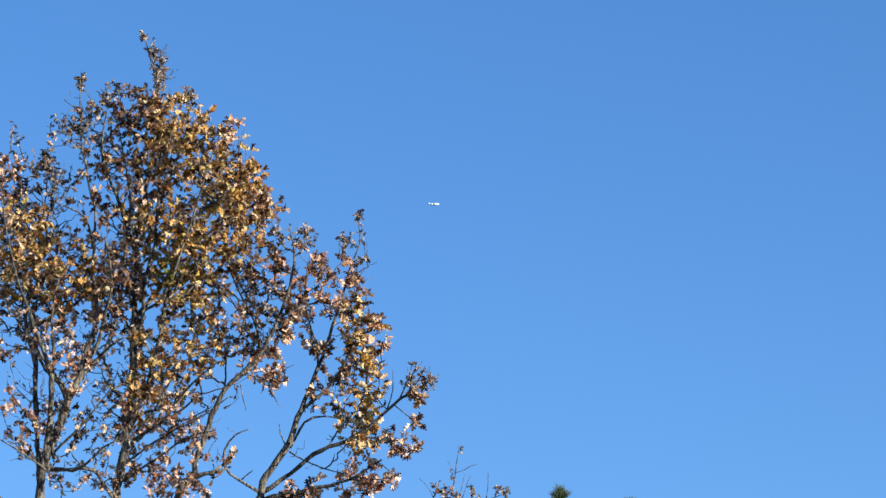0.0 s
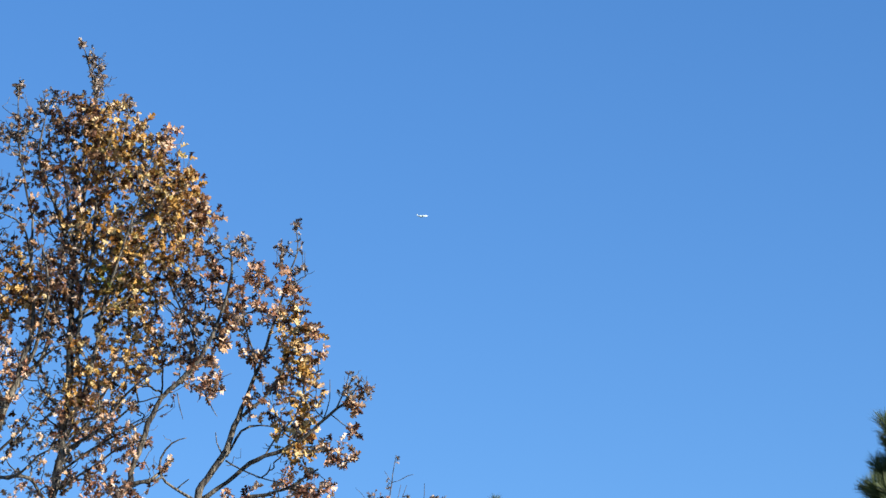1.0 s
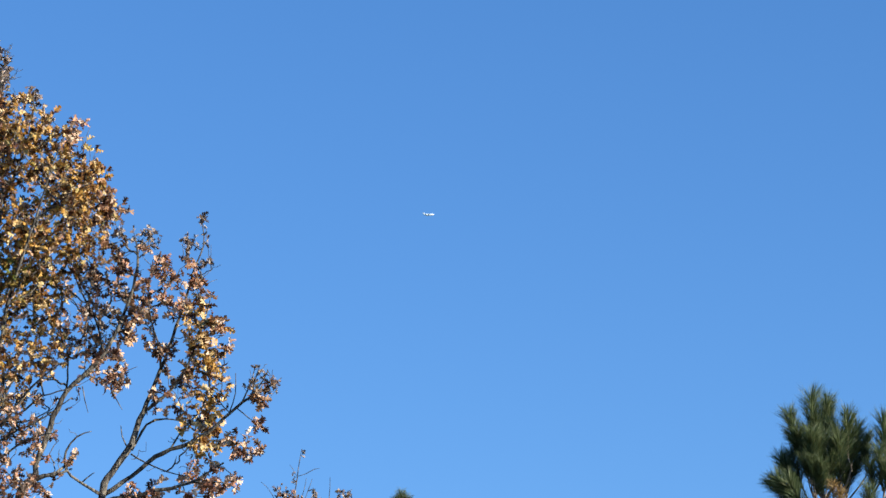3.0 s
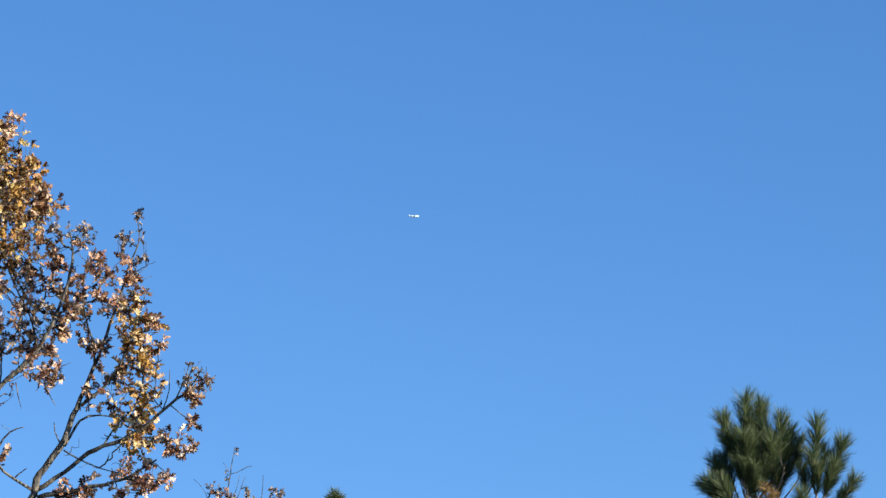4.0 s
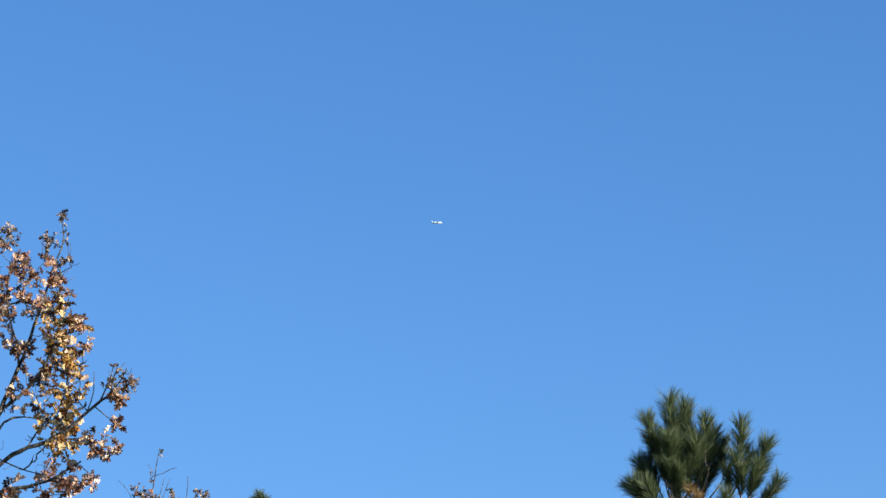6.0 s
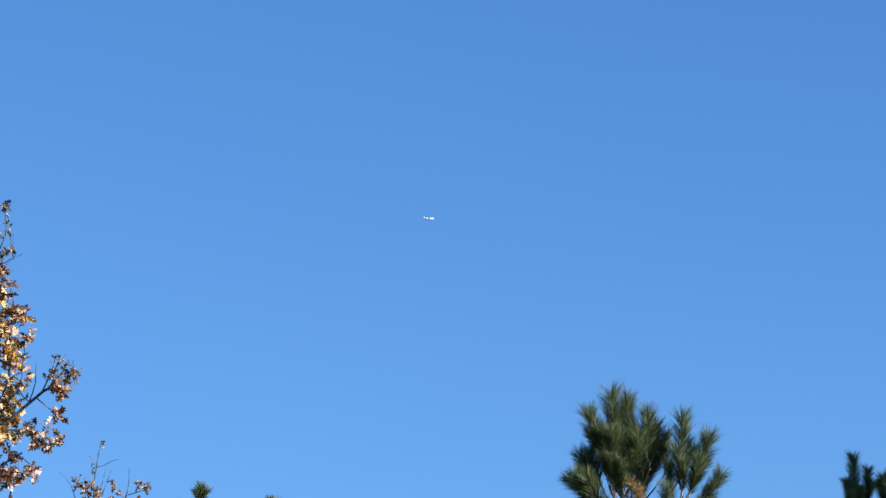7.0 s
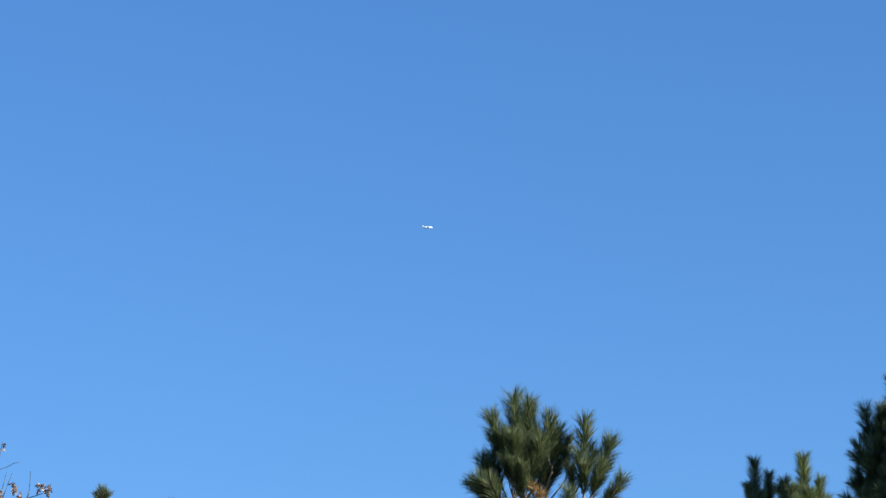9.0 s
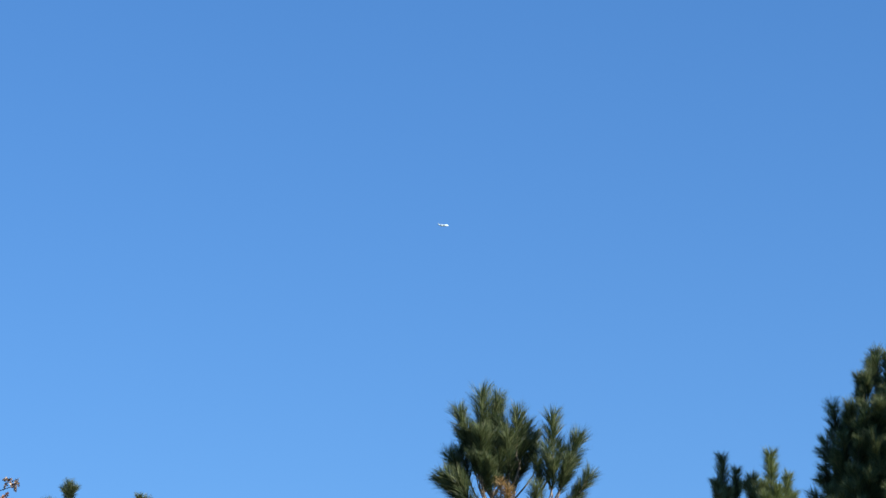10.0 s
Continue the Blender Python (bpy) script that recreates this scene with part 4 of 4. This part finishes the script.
young_pine = Pine((8.74, 60.17, 0), "young dark green pine with pointed leading shoots", 8, 1.00)
young_pine.trunk((-0.14, 0.02, -0.10, 0.133), (-0.06, 0.01, 5.19, 0.095), (-0.03, 0.00, 8.49, 0.057), (-0.10, 0.01, 9.74, 0.033), (-0.19, 0.03, 10.31, 0.019))
young_pine.branch(-0.22, 0.03, 10.91, -0.05, 0.00, 1.05, 0, 0.9, None, LEADERS)
young_pine.branch(0.05, 0.09, 10.70, 0.10, 0.00, 0.90, 0, 0.9, None, LEADERS)
young_pine.branch(-0.35, -0.15, 10.42, -0.20, -0.20, 0.90, 0, 0.9, None, LEADERS)
young_pine.branch(-0.17, -0.18, 10.28, 0.00, -0.20, 1.00, 0, 0.9, None, LEADERS)
young_pine.branch(-0.35, 0.10, 10.50, -0.35, 0.10, 0.90, 0, 0.9, None, LEADERS)
young_pine.branch(0.13, 0.10, 10.46, 0.40, 0.00, 0.85, 0, 0.9, None, LEADERS)
young_pine.branch(-0.14, -0.30, 10.33, 0.20, -0.20, 0.90, 0, 0.9, None, LEADERS)
young_pine.branch(-0.36, -0.50, 10.20, -0.10, -0.40, 0.90, 0, 0.9, None, LEADERS)
young_pine.lower(9.66, 5.20, 0.6, 1.7, 22)

second_young_pine = Pine((8.44, 54.35, 0), "young yellowish green pine with pointed leading shoots", 9, 1.00)
second_young_pine.trunk((-0.11, 0.02, -0.10, 0.121), (-0.05, 0.01, 4.85, 0.086), (-0.01, 0.00, 7.83, 0.052), (-0.01, 0.00, 8.95, 0.030), (0.01, -0.00, 9.56, 0.017))
second_young_pine.branch(0.01, -0.00, 10.07, 0.00, 0.00, 1.10, 0, 0.9, None, YELLOW_LEADERS)
second_young_pine.branch(0.28, -0.04, 9.72, 0.15, 0.00, 0.95, 0, 0.9, None, YELLOW_LEADERS)
second_young_pine.branch(-0.28, 0.14, 9.73, -0.15, 0.00, 0.95, 0, 0.9, None, LEADERS)
second_young_pine.branch(-0.13, -0.18, 9.57, -0.10, -0.20, 1.00, 0, 0.9, None, YELLOW_LEADERS)
second_young_pine.branch(0.11, -0.22, 9.48, 0.10, -0.20, 1.00, 0, 0.9, None, YELLOW_LEADERS)
second_young_pine.branch(0.08, -0.30, 9.51, 0.20, -0.20, 0.90, 0, 0.9, None, YELLOW_LEADERS)
second_young_pine.branch(-0.23, -0.25, 9.55, -0.20, -0.20, 0.90, 0, 0.9, None, LEADERS)
second_young_pine.branch(0.39, 0.10, 9.46, 0.40, 0.00, 0.90, 0, 0.9, None, YELLOW_LEADERS)
second_young_pine.branch(-0.37, 0.20, 9.63, -0.35, 0.10, 0.90, 0, 0.9, None, LEADERS)
second_young_pine.branch(-0.14, -0.50, 9.37, 0.00, -0.40, 0.90, 0, 0.9, None, YELLOW_LEADERS)
second_young_pine.lower(8.89, 4.86, 0.6, 1.7, 22)

far_pine = Pine((-2.71, 65.94, 0), "slender pine whose top just clears the others", 12, 1.00)
far_pine.trunk((0.20, 0.01, -0.10, 0.124), (0.11, 0.00, 6.50, 0.093), (0.04, 0.00, 9.58, 0.052), (0.00, 0.00, 10.62, 0.021))
far_pine.branch(-0.01, -0.00, 11.19, 0.00, 0.00, 0.85, 0, 0.9)
far_pine.branch(0.15, 0.01, 11.11, 0.50, 0.00, 0.80, 0, 0.9)
far_pine.branch(-0.15, -0.01, 11.08, -0.50, 0.00, 0.80, 0, 0.9)
far_pine.lower(10.46, 6.53, 0.6, 1.6, 20)

farther_pine = Pine((-1.54, 69.98, 0), "slender pine whose top just clears the others", 14, 1.00)
farther_pine.trunk((0.15, 0.00, -0.10, 0.132), (0.08, 0.00, 6.81, 0.099), (0.02, 0.00, 10.08, 0.055), (0.01, 0.00, 10.96, 0.022))
farther_pine.branch(-0.00, -0.00, 11.52, 0.00, 0.00, 0.80, 2, 0.9)
farther_pine.branch(0.11, 0.00, 11.45, 0.40, 0.00, 0.70, 1, 0.9)
farther_pine.lower(10.77, 6.83, 0.6, 1.6, 20)

low_pine = Pine((-3.01, 63.93, 0), "slender pine whose top just clears the others", 15, 1.00)
low_pine.trunk((0.19, 0.01, -0.10, 0.120), (0.10, 0.00, 6.35, 0.090), (0.03, 0.00, 9.33, 0.050), (0.01, 0.00, 10.03, 0.020))
low_pine.branch(-0.03, -0.00, 10.57, -0.10, 0.00, 0.75, 1, 0.9)
low_pine.branch(0.09, 0.00, 10.54, 0.30, 0.00, 0.70, 0, 0.9)
low_pine.lower(9.89, 6.38, 0.6, 1.6, 18)


# ---- the aircraft ----
def loft(rings, material, name):
    """A skin over rings of points, closed at both ends."""
    n = len(rings[0])
    verts = [p for ring in rings for p in ring]
    faces = [(k * n + s, k * n + (s + 1) % n, (k + 1) * n + (s + 1) % n, (k + 1) * n + s) for k in range(len(rings) - 1) for s in range(n)]
    faces += [tuple(range(n - 1, -1, -1)), tuple(range((len(rings) - 1) * n, len(rings) * n))]
    return mesh_of(name, verts, faces, material, True)


def body_ring(x, r, z=0.0, n=20, flat=1.0):
    return [(x, r * math.cos(2 * math.pi * k / n), z + flat * r * math.sin(2 * math.pi * k / n)) for k in range(n)]


def foil(a, b, chord_a, chord_b, thick, upright=False):
    """A wing's or fin's rings from root a to tip b (leading edges)."""
    rings = []
    for t in (0, 0.5, 1):
        p = Vector(a).lerp(Vector(b), t)
        c = chord_a + (chord_b - chord_a) * t
        ring = []
        for u, h in ((0, 0), (0.08, 0.5), (0.3, 0.9), (0.6, 0.6), (1, 0.05), (0.6, -0.4), (0.3, -0.55), (0.08, -0.35)):
            off = h * thick * c
            ring.append((p.x - u * c, p.y + (off if upright else 0), p.z + (0 if upright else off)))
        rings.append(ring)
    return rings


def aircraft():
    jet = thing("airplane", (0, 0, 0), "small white twin-engine jet flying high in clear sky", "airplane")
    hull = [(7.6, 0.06, -0.25), (7.3, 0.42, -0.2), (6.6, 0.86, -0.08), (5.6, 1.22, 0), (4.2, 1.4, 0), (-1.5, 1.4, 0), (-3.8, 1.2, 0.1), (-5.8, 0.78, 0.35), (-7.4, 0.26, 0.6)]
    body = part_of("fuselage", loft([body_ring(x, r, z) for x, r, z in hull], WHITE, "fuselage"), jet)
    for side in (1, -1):
        part_of("wing", loft(foil((1.6, side * 0.7, -0.75), (-1.3, side * 7.8, -0.25), 3.4, 1.1, 0.11), GREY, "wing"), jet, "swept pale grey wing")
        part_of("tailplane", loft(foil((-6.9, side * 0.05, 2.75), (-7.9, side * 2.7, 2.8), 1.5, 0.8, 0.09), WHITE, "tailplane"), jet)
        pod = part_of("engine", loft([body_ring(x, r) for x, r in ((1.3, 0.48), (1.1, 0.56), (0, 0.6), (-0.9, 0.5), (-1.3, 0.34))], WHITE, "engine"), jet)
        pod.location = (-4.3, side * 1.75, 0.55)
        part_of("pylon", loft(foil((0.6, -side * 0.85, 0), (0.5, -side * 0.3, 0), 1.4, 1.4, 0.12), WHITE, "pylon"), pod)
        for k in range(6):
            w = [(0.9 * k - 0.8, side * 1.37, 0.26), (0.9 * k - 0.5, side * 1.37, 0.26), (0.9 * k - 0.5, side * 1.27, 0.58), (0.9 * k - 0.8, side * 1.27, 0.58)]
            inner = [(x, y * 0.9, z) for x, y, z in w]
            out = [(x, y * 1.03, z) for x, y, z in w]
            part_of("window", mesh_of("window", out + inner, [(0, 1, 2, 3), (7, 6, 5, 4), (0, 4, 5, 1), (1, 5, 6, 2), (2, 6, 7, 3), (3, 7, 4, 0)], DARK), body)
    part_of("fin", loft(foil((-4.9, 0, 0.75), (-6.7, 0, 2.85), 2.6, 1.7, 0.05, True), WHITE, "fin"), jet, "white swept tail fin")
    jet.scale = (0.93, 0.93, 0.93)
    return jet


JET = aircraft()


def motions():
    walk(JET, [
        (0.0, pose(-347.12, 4560.00, 1033.09, 0, -5, 14.8)),
        (2.5, pose(-186.08, 4602.50, 1032.86, 0, -5, 14.8)),
        (5.0, pose(-24.89, 4645.00, 1033.39, 0, -5, 14.8)),
        (7.5, pose(136.35, 4687.50, 1034.70, 0, -5, 14.8)),
        (10.0, pose(297.59, 4730.00, 1036.81, 0, -5, 14.8)),
    ])


motions()
